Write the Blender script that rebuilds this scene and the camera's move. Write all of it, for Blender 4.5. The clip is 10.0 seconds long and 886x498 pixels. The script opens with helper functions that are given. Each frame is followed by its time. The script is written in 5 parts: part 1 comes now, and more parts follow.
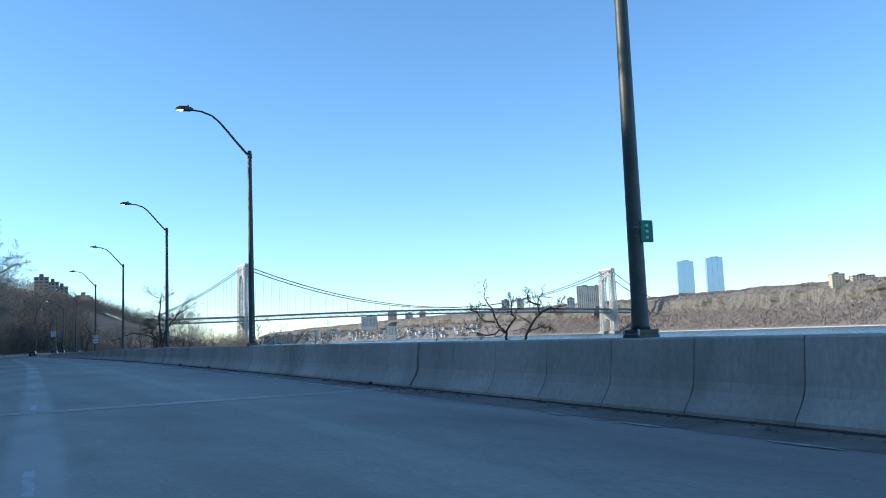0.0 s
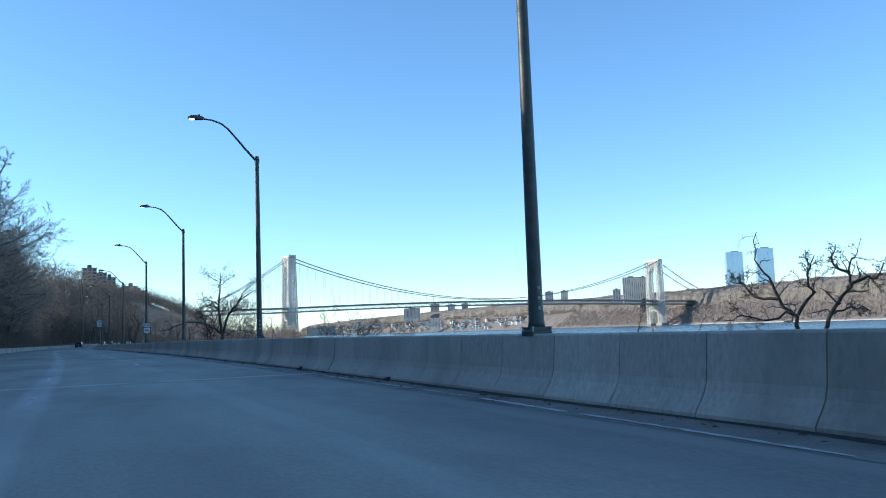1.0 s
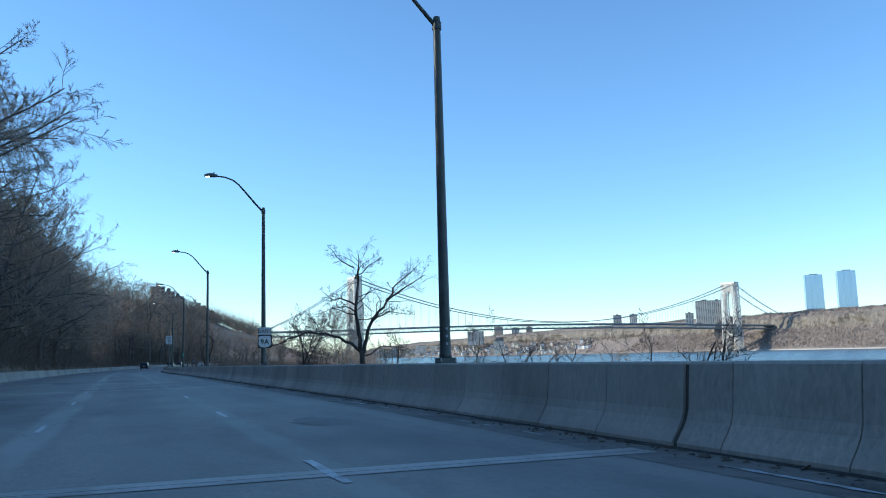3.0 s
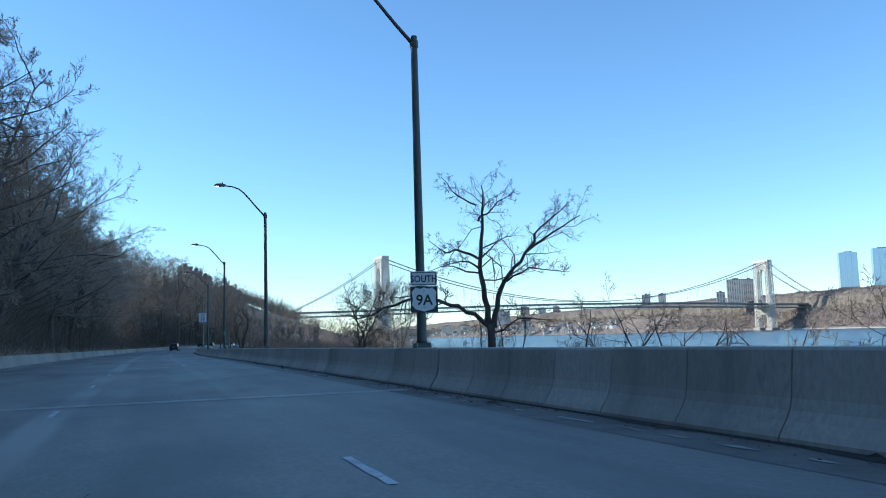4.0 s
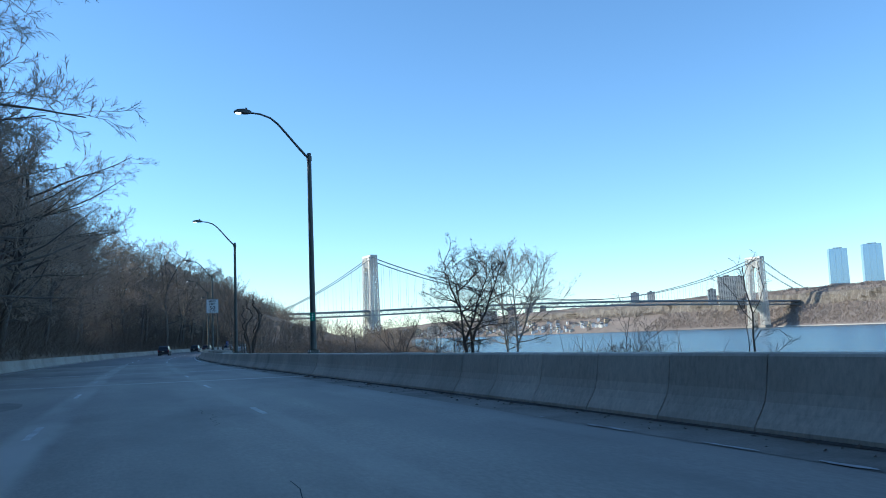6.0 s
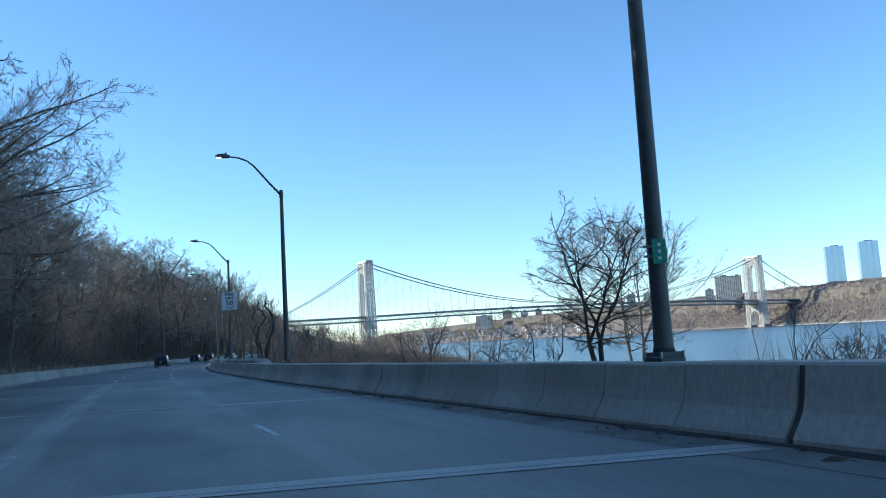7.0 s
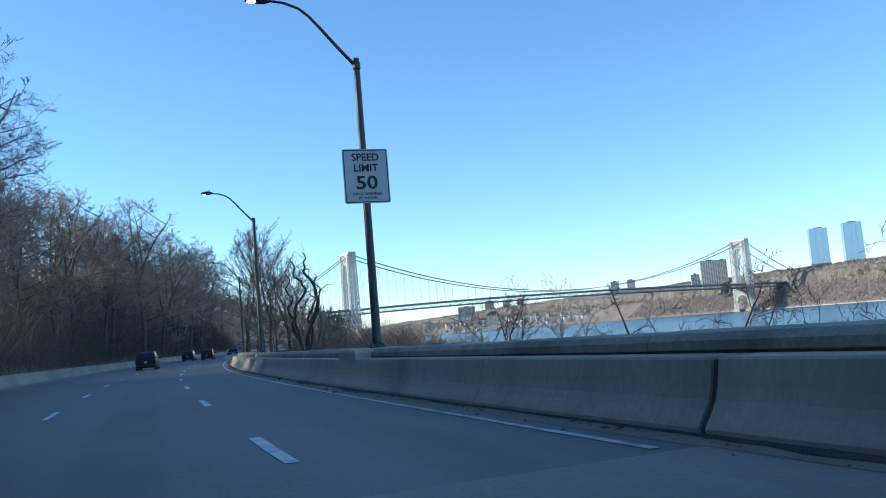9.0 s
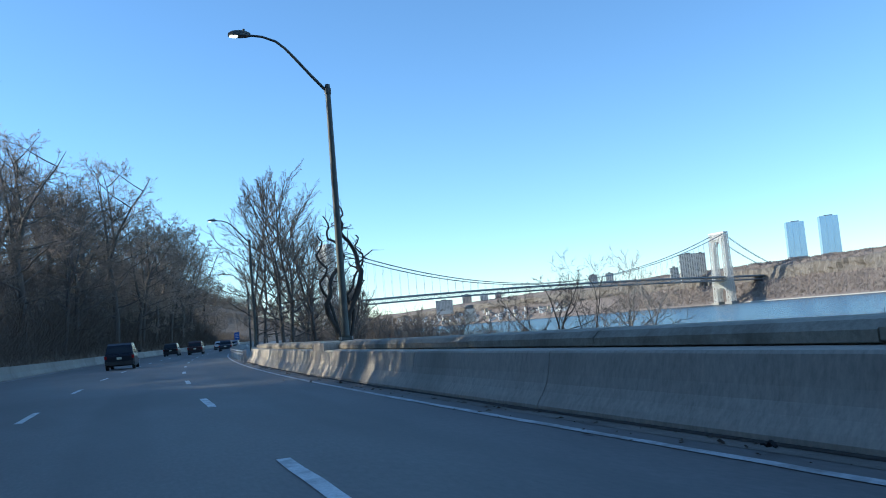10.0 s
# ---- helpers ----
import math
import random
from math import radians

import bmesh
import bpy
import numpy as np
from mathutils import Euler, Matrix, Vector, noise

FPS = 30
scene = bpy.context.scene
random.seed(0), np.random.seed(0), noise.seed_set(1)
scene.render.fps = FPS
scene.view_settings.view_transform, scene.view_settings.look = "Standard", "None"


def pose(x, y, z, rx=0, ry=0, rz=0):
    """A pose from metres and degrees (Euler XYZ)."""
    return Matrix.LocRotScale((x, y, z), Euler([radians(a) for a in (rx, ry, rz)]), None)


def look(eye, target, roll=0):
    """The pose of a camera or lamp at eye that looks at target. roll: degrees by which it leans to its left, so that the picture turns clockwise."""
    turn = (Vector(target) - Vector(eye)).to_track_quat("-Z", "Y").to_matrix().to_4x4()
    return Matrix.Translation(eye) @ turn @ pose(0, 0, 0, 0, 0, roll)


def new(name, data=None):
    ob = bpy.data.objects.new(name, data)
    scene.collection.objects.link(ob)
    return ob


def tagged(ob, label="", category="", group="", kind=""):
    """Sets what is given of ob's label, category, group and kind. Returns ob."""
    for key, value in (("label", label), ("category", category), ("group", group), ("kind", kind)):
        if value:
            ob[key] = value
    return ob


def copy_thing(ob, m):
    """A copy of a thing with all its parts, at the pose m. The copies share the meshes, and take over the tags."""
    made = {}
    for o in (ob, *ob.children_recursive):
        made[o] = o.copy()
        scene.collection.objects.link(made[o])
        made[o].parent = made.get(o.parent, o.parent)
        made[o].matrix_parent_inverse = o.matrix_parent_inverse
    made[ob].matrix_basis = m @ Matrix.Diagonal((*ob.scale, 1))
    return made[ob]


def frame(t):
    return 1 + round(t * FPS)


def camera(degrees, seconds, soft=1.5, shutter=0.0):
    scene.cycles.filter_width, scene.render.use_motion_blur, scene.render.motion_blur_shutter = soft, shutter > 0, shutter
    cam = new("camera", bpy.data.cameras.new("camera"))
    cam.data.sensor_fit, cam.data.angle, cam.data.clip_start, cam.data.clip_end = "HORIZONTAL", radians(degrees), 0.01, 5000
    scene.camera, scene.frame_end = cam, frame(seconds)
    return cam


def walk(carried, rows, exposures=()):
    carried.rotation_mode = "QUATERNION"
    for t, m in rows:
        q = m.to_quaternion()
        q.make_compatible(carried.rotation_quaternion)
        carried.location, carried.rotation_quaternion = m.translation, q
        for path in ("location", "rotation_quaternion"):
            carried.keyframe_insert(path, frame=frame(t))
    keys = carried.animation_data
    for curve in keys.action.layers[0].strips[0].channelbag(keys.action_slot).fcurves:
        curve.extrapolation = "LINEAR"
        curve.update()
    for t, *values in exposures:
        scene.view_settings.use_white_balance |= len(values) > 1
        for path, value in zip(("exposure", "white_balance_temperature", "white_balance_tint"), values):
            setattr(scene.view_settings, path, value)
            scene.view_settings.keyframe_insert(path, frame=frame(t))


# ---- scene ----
cam = camera(55.19, 10.0, soft=1.0)
ROWS = [
    (0.0, 0.001, 0.000, 1.249, -26.053, 5.819, 2.158),
    (0.5, 0.630, 11.124, 1.264, -24.689, 5.388, 2.245),
    (1.0, 1.131, 22.20, 1.275, -23.302, 5.374, 2.038),
    (1.5, 1.518, 33.115, 1.279, -22.057, 5.809, 1.869),
    (2.0, 1.778, 44.60, 1.269, -20.891, 6.527, 1.757),
    (2.2, 1.859, 49.207, 1.265, -20.553, 6.825, 1.642),
    (3.3, 1.851, 74.717, 1.263, -18.725, 7.050, 1.602),
    (3.5, 1.780, 79.349, 1.256, -18.345, 6.708, 1.595),
    (4.0, 1.546, 90.981, 1.233, -17.606, 5.808, 1.715),
    (4.5, 1.151, 103.332, 1.199, -17.365, 5.087, 1.640),
    (5.0, 0.799, 115.125, 1.169, -17.657, 5.061, 1.724),
    (5.5, 0.447, 126.980, 1.129, -18.250, 5.355, 1.856),
    (5.7, 0.308, 131.760, 1.113, -18.547, 5.572, 1.953),
    (6.8, -0.249, 158.238, 1.054, -19.118, 6.142, 3.092),
    (7.0, -0.309, 163.155, 1.035, -19.190, 6.163, 3.283),
    (7.5, -0.438, 175.533, 0.981, -19.345, 6.208, 3.865),
    (8.0, -0.487, 187.773, 0.928, -19.694, 6.120, 4.161),
    (8.5, -0.429, 199.742, 0.869, -20.103, 5.906, 4.589),
    (9.0, -0.296, 212.100, 0.813, -20.630, 5.562, 4.726),
    (9.5, -0.092, 225.272, 0.766, -21.258, 5.191, 4.811),
    (10.0, 0.242, 237.906, 0.736, -22.287, 5.010, 4.816),
]
walk(cam, [(t, pose(x, y, z, 90 + pitch, roll, yaw)) for t, x, y, z, yaw, pitch, roll in ROWS], [(0.0, 0.67, 5470, 2), (10.0, 0.67, 5470, 2)])

# ---- sky and sun ----
SUN_EL, SUN_AZ = 18.0, -66.0
world = bpy.data.worlds.new("sky")
scene.world = world
world.use_nodes = True
wn = world.node_tree.nodes
sky = wn.new("ShaderNodeTexSky")
sky.sky_type = "NISHITA"
sky.sun_disc = False
sky.sun_elevation, sky.sun_rotation = radians(SUN_EL), radians(SUN_AZ)
sky.air_density, sky.dust_density, sky.ozone_density, sky.altitude = 0.9, 0.0, 3.0, 10
wn["Background"].inputs[1].default_value = 0.15
world.node_tree.links.new(sky.outputs[0], wn["Background"].inputs[0])
sun = new("sun", bpy.data.lights.new("sun", "SUN"))
sun.data.energy, sun.data.angle, sun.data.color = 4.0, radians(0.55), (1.0, 0.85, 0.65)
toward = Vector((math.sin(radians(SUN_AZ)) * math.cos(radians(SUN_EL)), math.cos(radians(SUN_AZ)) * math.cos(radians(SUN_EL)), math.sin(radians(SUN_EL))))
sun.matrix_world = look(toward * 100, (0, 0, 0))


# ---- materials ----
def mat(name, a, b, rough=0.8, metal=0.0, scale=1.0, fine=14.0, bump=0.15, dist=0.02, spec=0.4, stain=None, stain_scale=0.3, stain_amount=0.5, vary=0.0, stretch=(1, 1, 1)):
    """Two colours mixed by noise at two scales, optional stains, bump, and a spread of value from object to object."""
    m = bpy.data.materials.new(name)
    m.use_nodes = True
    n, l = m.node_tree.nodes, m.node_tree.links
    p = n["Principled BSDF"]
    geo = n.new("ShaderNodeNewGeometry")
    mp = n.new("ShaderNodeMapping")
    mp.inputs["Scale"].default_value = stretch
    l.new(geo.outputs["Position"], mp.inputs["Vector"])

    def tex(s, detail, rough_=0.6):
        t = n.new("ShaderNodeTexNoise")
        t.inputs["Scale"].default_value, t.inputs["Detail"].default_value, t.inputs["Roughness"].default_value = s, detail, rough_
        l.new(mp.outputs[0], t.inputs["Vector"])
        return t

    def mix(fac, c1, c2, kind="MIX"):
        x = n.new("ShaderNodeMix")
        x.data_type, x.blend_type = "RGBA", kind
        for sock, val in ((0, fac), (6, c1), (7, c2)):
            if isinstance(val, (tuple, float)):
                x.inputs[sock].default_value = (*val, 1) if isinstance(val, tuple) else val
            else:
                l.new(val, x.inputs[sock])
        return x.outputs[2]

    def ramp(src, lo, hi):
        r = n.new("ShaderNodeMapRange")
        r.inputs["From Min"].default_value, r.inputs["From Max"].default_value = lo, hi
        l.new(src, r.inputs["Value"])
        return r.outputs[0]

    big, small = tex(scale, 5), tex(scale * fine, 4, 0.7)
    c = mix(ramp(big.outputs[0], 0.32, 0.68), a, b)
    c = mix(0.35, c, mix(ramp(small.outputs[0], 0.3, 0.7), tuple(v * 0.6 for v in a), tuple(min(1, v * 1.35) for v in b)))
    if stain:
        s = tex(stain_scale, 6, 0.65)
        r = n.new("ShaderNodeMath")
        r.operation = "MULTIPLY"
        r.inputs[1].default_value = stain_amount
        l.new(ramp(s.outputs[0], 0.48, 0.66), r.inputs[0])
        c = mix(r.outputs[0], c, stain)
    if vary:
        oi = n.new("ShaderNodeObjectInfo")
        hsv = n.new("ShaderNodeHueSaturation")
        mr = n.new("ShaderNodeMapRange")
        mr.inputs["To Min"].default_value, mr.inputs["To Max"].default_value = 1 - vary, 1 + vary
        l.new(oi.outputs["Random"], mr.inputs["Value"])
        l.new(mr.outputs[0], hsv.inputs["Value"])
        l.new(c, hsv.inputs["Color"])
        c = hsv.outputs[0]
    l.new(c, p.inputs["Base Color"])
    p.inputs["Metallic"].default_value = metal
    p.inputs["Specular IOR Level"].default_value = spec
    l.new(small.outputs[0], (rr := n.new("ShaderNodeMapRange")).inputs["Value"])
    rr.inputs["To Min"].default_value, rr.inputs["To Max"].default_value = max(0.02, rough - 0.12), min(1, rough + 0.12)
    l.new(rr.outputs[0], p.inputs["Roughness"])
    if bump:
        bp = n.new("ShaderNodeBump")
        bp.inputs["Strength"].default_value, bp.inputs["Distance"].default_value = bump, dist
        l.new(small.outputs[0], bp.inputs["Height"])
        l.new(bp.outputs[0], p.inputs["Normal"])
    return m


def plain(name, c, rough=0.5, metal=0.0, emit=0.0):
    m = bpy.data.materials.new(name)
    m.use_nodes = True
    p = m.node_tree.nodes["Principled BSDF"]
    p.inputs["Base Color"].default_value, p.inputs["Roughness"].default_value, p.inputs["Metallic"].default_value = (*c, 1), rough, metal
    if emit:
        p.inputs["Emission Color"].default_value, p.inputs["Emission Strength"].default_value = (*c, 1), emit
    return m


# ---- mesh building ----
class MB:
    """Collects vertices and faces for one mesh."""

    def __init__(self):
        self.v, self.f = [], []

    def quad(self, a, b, c, d):
        k = len(self.v)
        self.v += [tuple(a), tuple(b), tuple(c), tuple(d)]
        self.f.append((k, k + 1, k + 2, k + 3))

    def box(self, x0, y0, z0, x1, y1, z1):
        k = len(self.v)
        self.v += [(x, y, z) for z in (z0, z1) for x, y in ((x0, y0), (x1, y0), (x1, y1), (x0, y1))]
        self.f += [tuple(k + i for i in q) for q in ((3, 2, 1, 0), (4, 5, 6, 7), (0, 1, 5, 4), (1, 2, 6, 5), (2, 3, 7, 6), (3, 0, 4, 7))]

    def tube(self, pts, radii, n=6, cap=True, flat=1.0):
        """A tube through pts with a radius at each."""
        k0 = len(self.v)
        prev = None
        for i, p in enumerate(pts):
            p = Vector(p)
            d = Vector(pts[min(i + 1, len(pts) - 1)]) - Vector(pts[max(i - 1, 0)])
            d = d.normalized() if d.length > 1e-9 else Vector((0, 0, 1))
            if prev is None:
                prev = d.orthogonal().normalized()
            a = (prev - d * prev.dot(d))
            a = a.normalized() if a.length > 1e-6 else d.orthogonal().normalized()
            prev = a
            b = d.cross(a)
            for j in range(n):
                w = 2 * math.pi * j / n
                self.v.append(tuple(p + (a * math.cos(w) + b * math.sin(w) * flat) * radii[i]))
            if i:
                o = k0 + (i - 1) * n
                self.f += [(o + j, o + (j + 1) % n, o + n + (j + 1) % n, o + n + j) for j in range(n)]
        if cap:
            self.f.append(tuple(range(k0 + n - 1, k0 - 1, -1)))
            e = k0 + (len(pts) - 1) * n
            self.f.append(tuple(range(e, e + n)))

    def beam(self, p, q, w, h=None):
        """A square bar from p to q."""
        p, q, h = Vector(p), Vector(q), h or w
        d = (q - p).normalized()
        s = d.cross(Vector((0, 0, 1)))
        s = s.normalized() if s.length > 1e-4 else Vector((1, 0, 0))
        u = s.cross(d)
        k = len(self.v)
        for e in (p, q):
            self.v += [tuple(e + s * (w / 2 * i) + u * (h / 2 * j)) for i, j in ((-1, -1), (1, -1), (1, 1), (-1, 1))]
        self.f += [tuple(k + i for i in r) for r in ((0, 1, 5, 4), (1, 2, 6, 5), (2, 3, 7, 6), (3, 0, 4, 7), (3, 2, 1, 0), (4, 5, 6, 7))]

    def strip(self, sections, closed=True, ends=True):
        """A skin over sections of equal length."""
        k, n = len(self.v), len(sections[0])
        for s in sections:
            self.v += [tuple(p) for p in s]
        for i in range(len(sections) - 1):
            o = k + i * n
            self.f += [(o + j, o + (j + 1) % n, o + n + (j + 1) % n, o + n + j) for j in range(n if closed else n - 1)]
        if closed and ends:
            self.f.append(tuple(range(k + n - 1, k - 1, -1)))
            e = k + (len(sections) - 1) * n
            self.f.append(tuple(range(e, e + n)))

    def mesh(self, name, material, smooth=False):
        me = bpy.data.meshes.new(name)
        me.from_pydata(self.v, [], self.f)
        me.materials.append(material)
        if smooth:
            me.polygons.foreach_set("use_smooth", [True] * len(me.polygons))
        me.update()
        return me


def thing(name, mb, material, label="", category="", group="", kind="", smooth=False, at=None):
    ob = new(name, mb.mesh(name, material, smooth) if mb else None)
    if at is not None:
        ob.matrix_basis = at
    return tagged(ob, label, category, group, kind)


def part(name, mb, material, parent, label="", smooth=False, at=None):
    ob = new(name, mb.mesh(name, material, smooth))
    ob.parent = parent
    if at is not None:
        ob.matrix_basis = at
    return tagged(ob, label)


# ---- the plan: line of lamp posts, road height ----
POST_Y = [-60, 10.1, 34.9, 59.8, 85.9, 111.7, 142.4, 172.9, 202.9, 234.5, 263.5, 302.8, 380, 480, 600, 760]
POST_X = [6.6, 8.22, 8.42, 8.48, 8.2, 7.56, 6.85, 6.18, 5.85, 6.2, 7.45, 11.3, 24.5, 52, 95, 165]
ROAD_Y = [-60, 0, 45, 80, 115, 163, 200, 238, 300, 400, 760]
ROAD_Z = [0.0, 0.07, 0.1, 0.07, -0.01, -0.15, -0.32, -0.45, -0.55, -0.6, -0.6]


def spline(xs, ys):
    """A smooth curve through the points."""
    xs, ys = np.array(xs, float), np.array(ys, float)
    h, s = np.diff(xs), np.diff(ys) / np.diff(xs)
    m = np.empty(len(xs))
    m[0], m[-1] = s[0], s[-1]
    m[1:-1] = (s[:-1] * h[1:] + s[1:] * h[:-1]) / (h[1:] + h[:-1])

    def f(v):
        v = min(max(v, xs[0]), xs[-1])
        i = min(max(int(np.searchsorted(xs, v)) - 1, 0), len(h) - 1)
        t = (v - xs[i]) / h[i]
        return float(ys[i] * (1 + 2 * t) * (1 - t) ** 2 + h[i] * m[i] * t * (1 - t) ** 2 + ys[i + 1] * t * t * (3 - 2 * t) + h[i] * m[i + 1] * t * t * (t - 1))

    return f


post_x, road_z = spline(POST_Y, POST_X), spline(ROAD_Y, ROAD_Z)


def on_road(y, lateral, lift=0.0):
    """A point on the road, by its way along and its distance from the line of posts (negative is into the road)."""
    e = 1.0
    dx = (post_x(y + e) - post_x(y - e)) / (2 * e)
    k = 1 / math.sqrt(1 + dx * dx)
    return Vector((post_x(y) + lateral * k, y - lateral * dx * k, road_z(y) + lift))


def road_turn(y):
    return -math.degrees(math.atan((post_x(y + 1) - post_x(y - 1)) / 2))


WATER_Z = -11.0

asphalt_old = mat("worn asphalt", (0.205, 0.184, 0.158), (0.345, 0.306, 0.255), rough=0.65, spec=0.42, scale=0.35, fine=60, bump=0.35, dist=0.006, stain=(0.118, 0.107, 0.096), stain_scale=0.2, stain_amount=0.7, stretch=(1, 0.35, 1))
asphalt_new = mat("new asphalt", (0.166, 0.152, 0.139), (0.228, 0.210, 0.189), rough=0.68, spec=0.4, scale=0.3, fine=70, bump=0.35, dist=0.006, stain=(0.114, 0.103, 0.093), stain_scale=0.2, stain_amount=0.4, stretch=(1, 0.3, 1))
grit = mat("gutter grit", (0.185, 0.163, 0.136), (0.30, 0.265, 0.22), rough=0.74, scale=1.2, fine=20, bump=0.6, dist=0.01, stain=(0.1, 0.085, 0.068), stain_scale=0.5, stain_amount=0.8)
concrete = mat("barrier concrete", (0.45, 0.382, 0.305), (0.60, 0.518, 0.415), rough=0.88, scale=0.9, fine=16, bump=0.25, dist=0.01, stain=(0.225, 0.192, 0.15), stain_scale=0.45, stain_amount=0.6, vary=0.10, stretch=(1, 1, 0.45))
concrete_old = mat("parapet concrete", (0.29, 0.248, 0.188), (0.45, 0.386, 0.295), rough=0.92, scale=1.1, fine=14, bump=0.5, dist=0.015, stain=(0.121, 0.103, 0.076), stain_scale=0.6, stain_amount=0.65, vary=0.12)
concrete_pale = mat("median concrete", (0.268, 0.243, 0.207), (0.376, 0.342, 0.290), rough=0.85, scale=0.5, fine=20, bump=0.25, dist=0.01, stain=(0.158, 0.140, 0.118), stain_scale=0.25, stain_amount=0.6, vary=0.1)
joint_dark = mat("joint filler", (0.022, 0.022, 0.023), (0.04, 0.04, 0.04), rough=0.9, scale=3)
header = mat("seam header", (0.40, 0.363, 0.316), (0.55, 0.503, 0.44), rough=0.66, spec=0.42, scale=0.8, fine=20, stain=(0.26, 0.236, 0.205), stain_scale=0.6, stain_amount=0.75)
paint = mat("road paint", (0.62, 0.62, 0.60), (0.8, 0.8, 0.78), rough=0.6, scale=1.5, fine=20, bump=0.1, stain=(0.22, 0.22, 0.22), stain_scale=2.5, stain_amount=0.65)
paint_mid = mat("rubbed road paint", (0.48, 0.48, 0.47), (0.68, 0.68, 0.66), rough=0.65, scale=2.0, fine=15, bump=0.0, stain=(0.26, 0.24, 0.212), stain_scale=2.2, stain_amount=0.75)
paint_worn = mat("worn road paint", (0.34, 0.335, 0.325), (0.55, 0.545, 0.53), rough=0.62, spec=0.5, scale=2.2, fine=15, bump=0.0, stain=(0.25, 0.228, 0.197), stain_scale=1.6, stain_amount=0.97)
dust = mat("dusty band", (0.26, 0.236, 0.205), (0.40, 0.362, 0.31), rough=0.85, scale=0.8, fine=30, stain=(0.203, 0.183, 0.158), stain_scale=0.9, stain_amount=0.95, stretch=(1, 0.3, 1))
steel_green = mat("painted post steel", (0.055, 0.062, 0.055), (0.085, 0.09, 0.08), rough=0.5, scale=2, fine=12, bump=0.1, spec=0.5, stain=(0.045, 0.035, 0.028), stain_scale=3, stain_amount=0.5)
steel_grey = mat("galvanised steel", (0.32, 0.33, 0.34), (0.42, 0.43, 0.44), rough=0.45, metal=0.8, scale=3)
lens_on = plain("lamp lens", (1.0, 0.93, 0.80), 0.3, emit=1.7)
earth = mat("leaf litter", (0.138, 0.097, 0.068), (0.244, 0.179, 0.121), rough=0.98, scale=0.12, fine=25, bump=0.8, dist=0.15, stain=(0.082, 0.068, 0.054), stain_scale=0.06, stain_amount=0.7)
bark = mat("bark", (0.086, 0.073, 0.062), (0.174, 0.150, 0.128), rough=0.95, scale=2.5, fine=8, bump=0.8, dist=0.03, stretch=(1, 1, 0.3), vary=0.25)
bark_dark = mat("dark bark", (0.042, 0.036, 0.031), (0.092, 0.079, 0.067), rough=0.95, scale=2.5, fine=8, bump=0.8, dist=0.03, stretch=(1, 1, 0.3), vary=0.2)
twig = mat("twigs", (0.19, 0.146, 0.11), (0.34, 0.266, 0.205), rough=0.95, scale=0.3, bump=0, vary=0.3)
# pale river-bank trees; sunlight on their limbs is put into bark and twig colours
bark_pale_sunlit = mat("pale sunlit bark", (0.21, 0.18, 0.15), (0.36, 0.315, 0.265), rough=0.95, scale=2.5, fine=8, bump=0.8, dist=0.03, stretch=(1, 1, 0.3))
twig_pale_sunlit = mat("pale sunlit twigs", (0.27, 0.222, 0.18), (0.42, 0.355, 0.29), rough=0.95, scale=0.4, bump=0)
twig_dark = mat("dark twigs", (0.052, 0.043, 0.039), (0.101, 0.086, 0.075), rough=0.95, scale=0.5, bump=0, vary=0.2)
# darker than the other twigs: shade under the trees is put into the colour
shaded_brush = mat("shaded brush twigs", (0.12, 0.092, 0.071), (0.215, 0.168, 0.13), rough=0.95, scale=0.3, bump=0)
twig_red = mat("reddish brush", (0.17, 0.125, 0.092), (0.27, 0.205, 0.155), rough=0.95, scale=0.3, bump=0, vary=0.2)
bridge_paint = mat("bridge paint", (0.50, 0.485, 0.455), (0.64, 0.62, 0.58), rough=0.6, scale=0.05, fine=8, bump=0)
bridge_dark = mat("bridge cable grey", (0.20, 0.21, 0.22), (0.28, 0.29, 0.30), rough=0.6, scale=0.05, fine=8, bump=0)
stone = mat("pier stone", (0.26, 0.24, 0.21), (0.36, 0.335, 0.3), scale=0.05, bump=0)


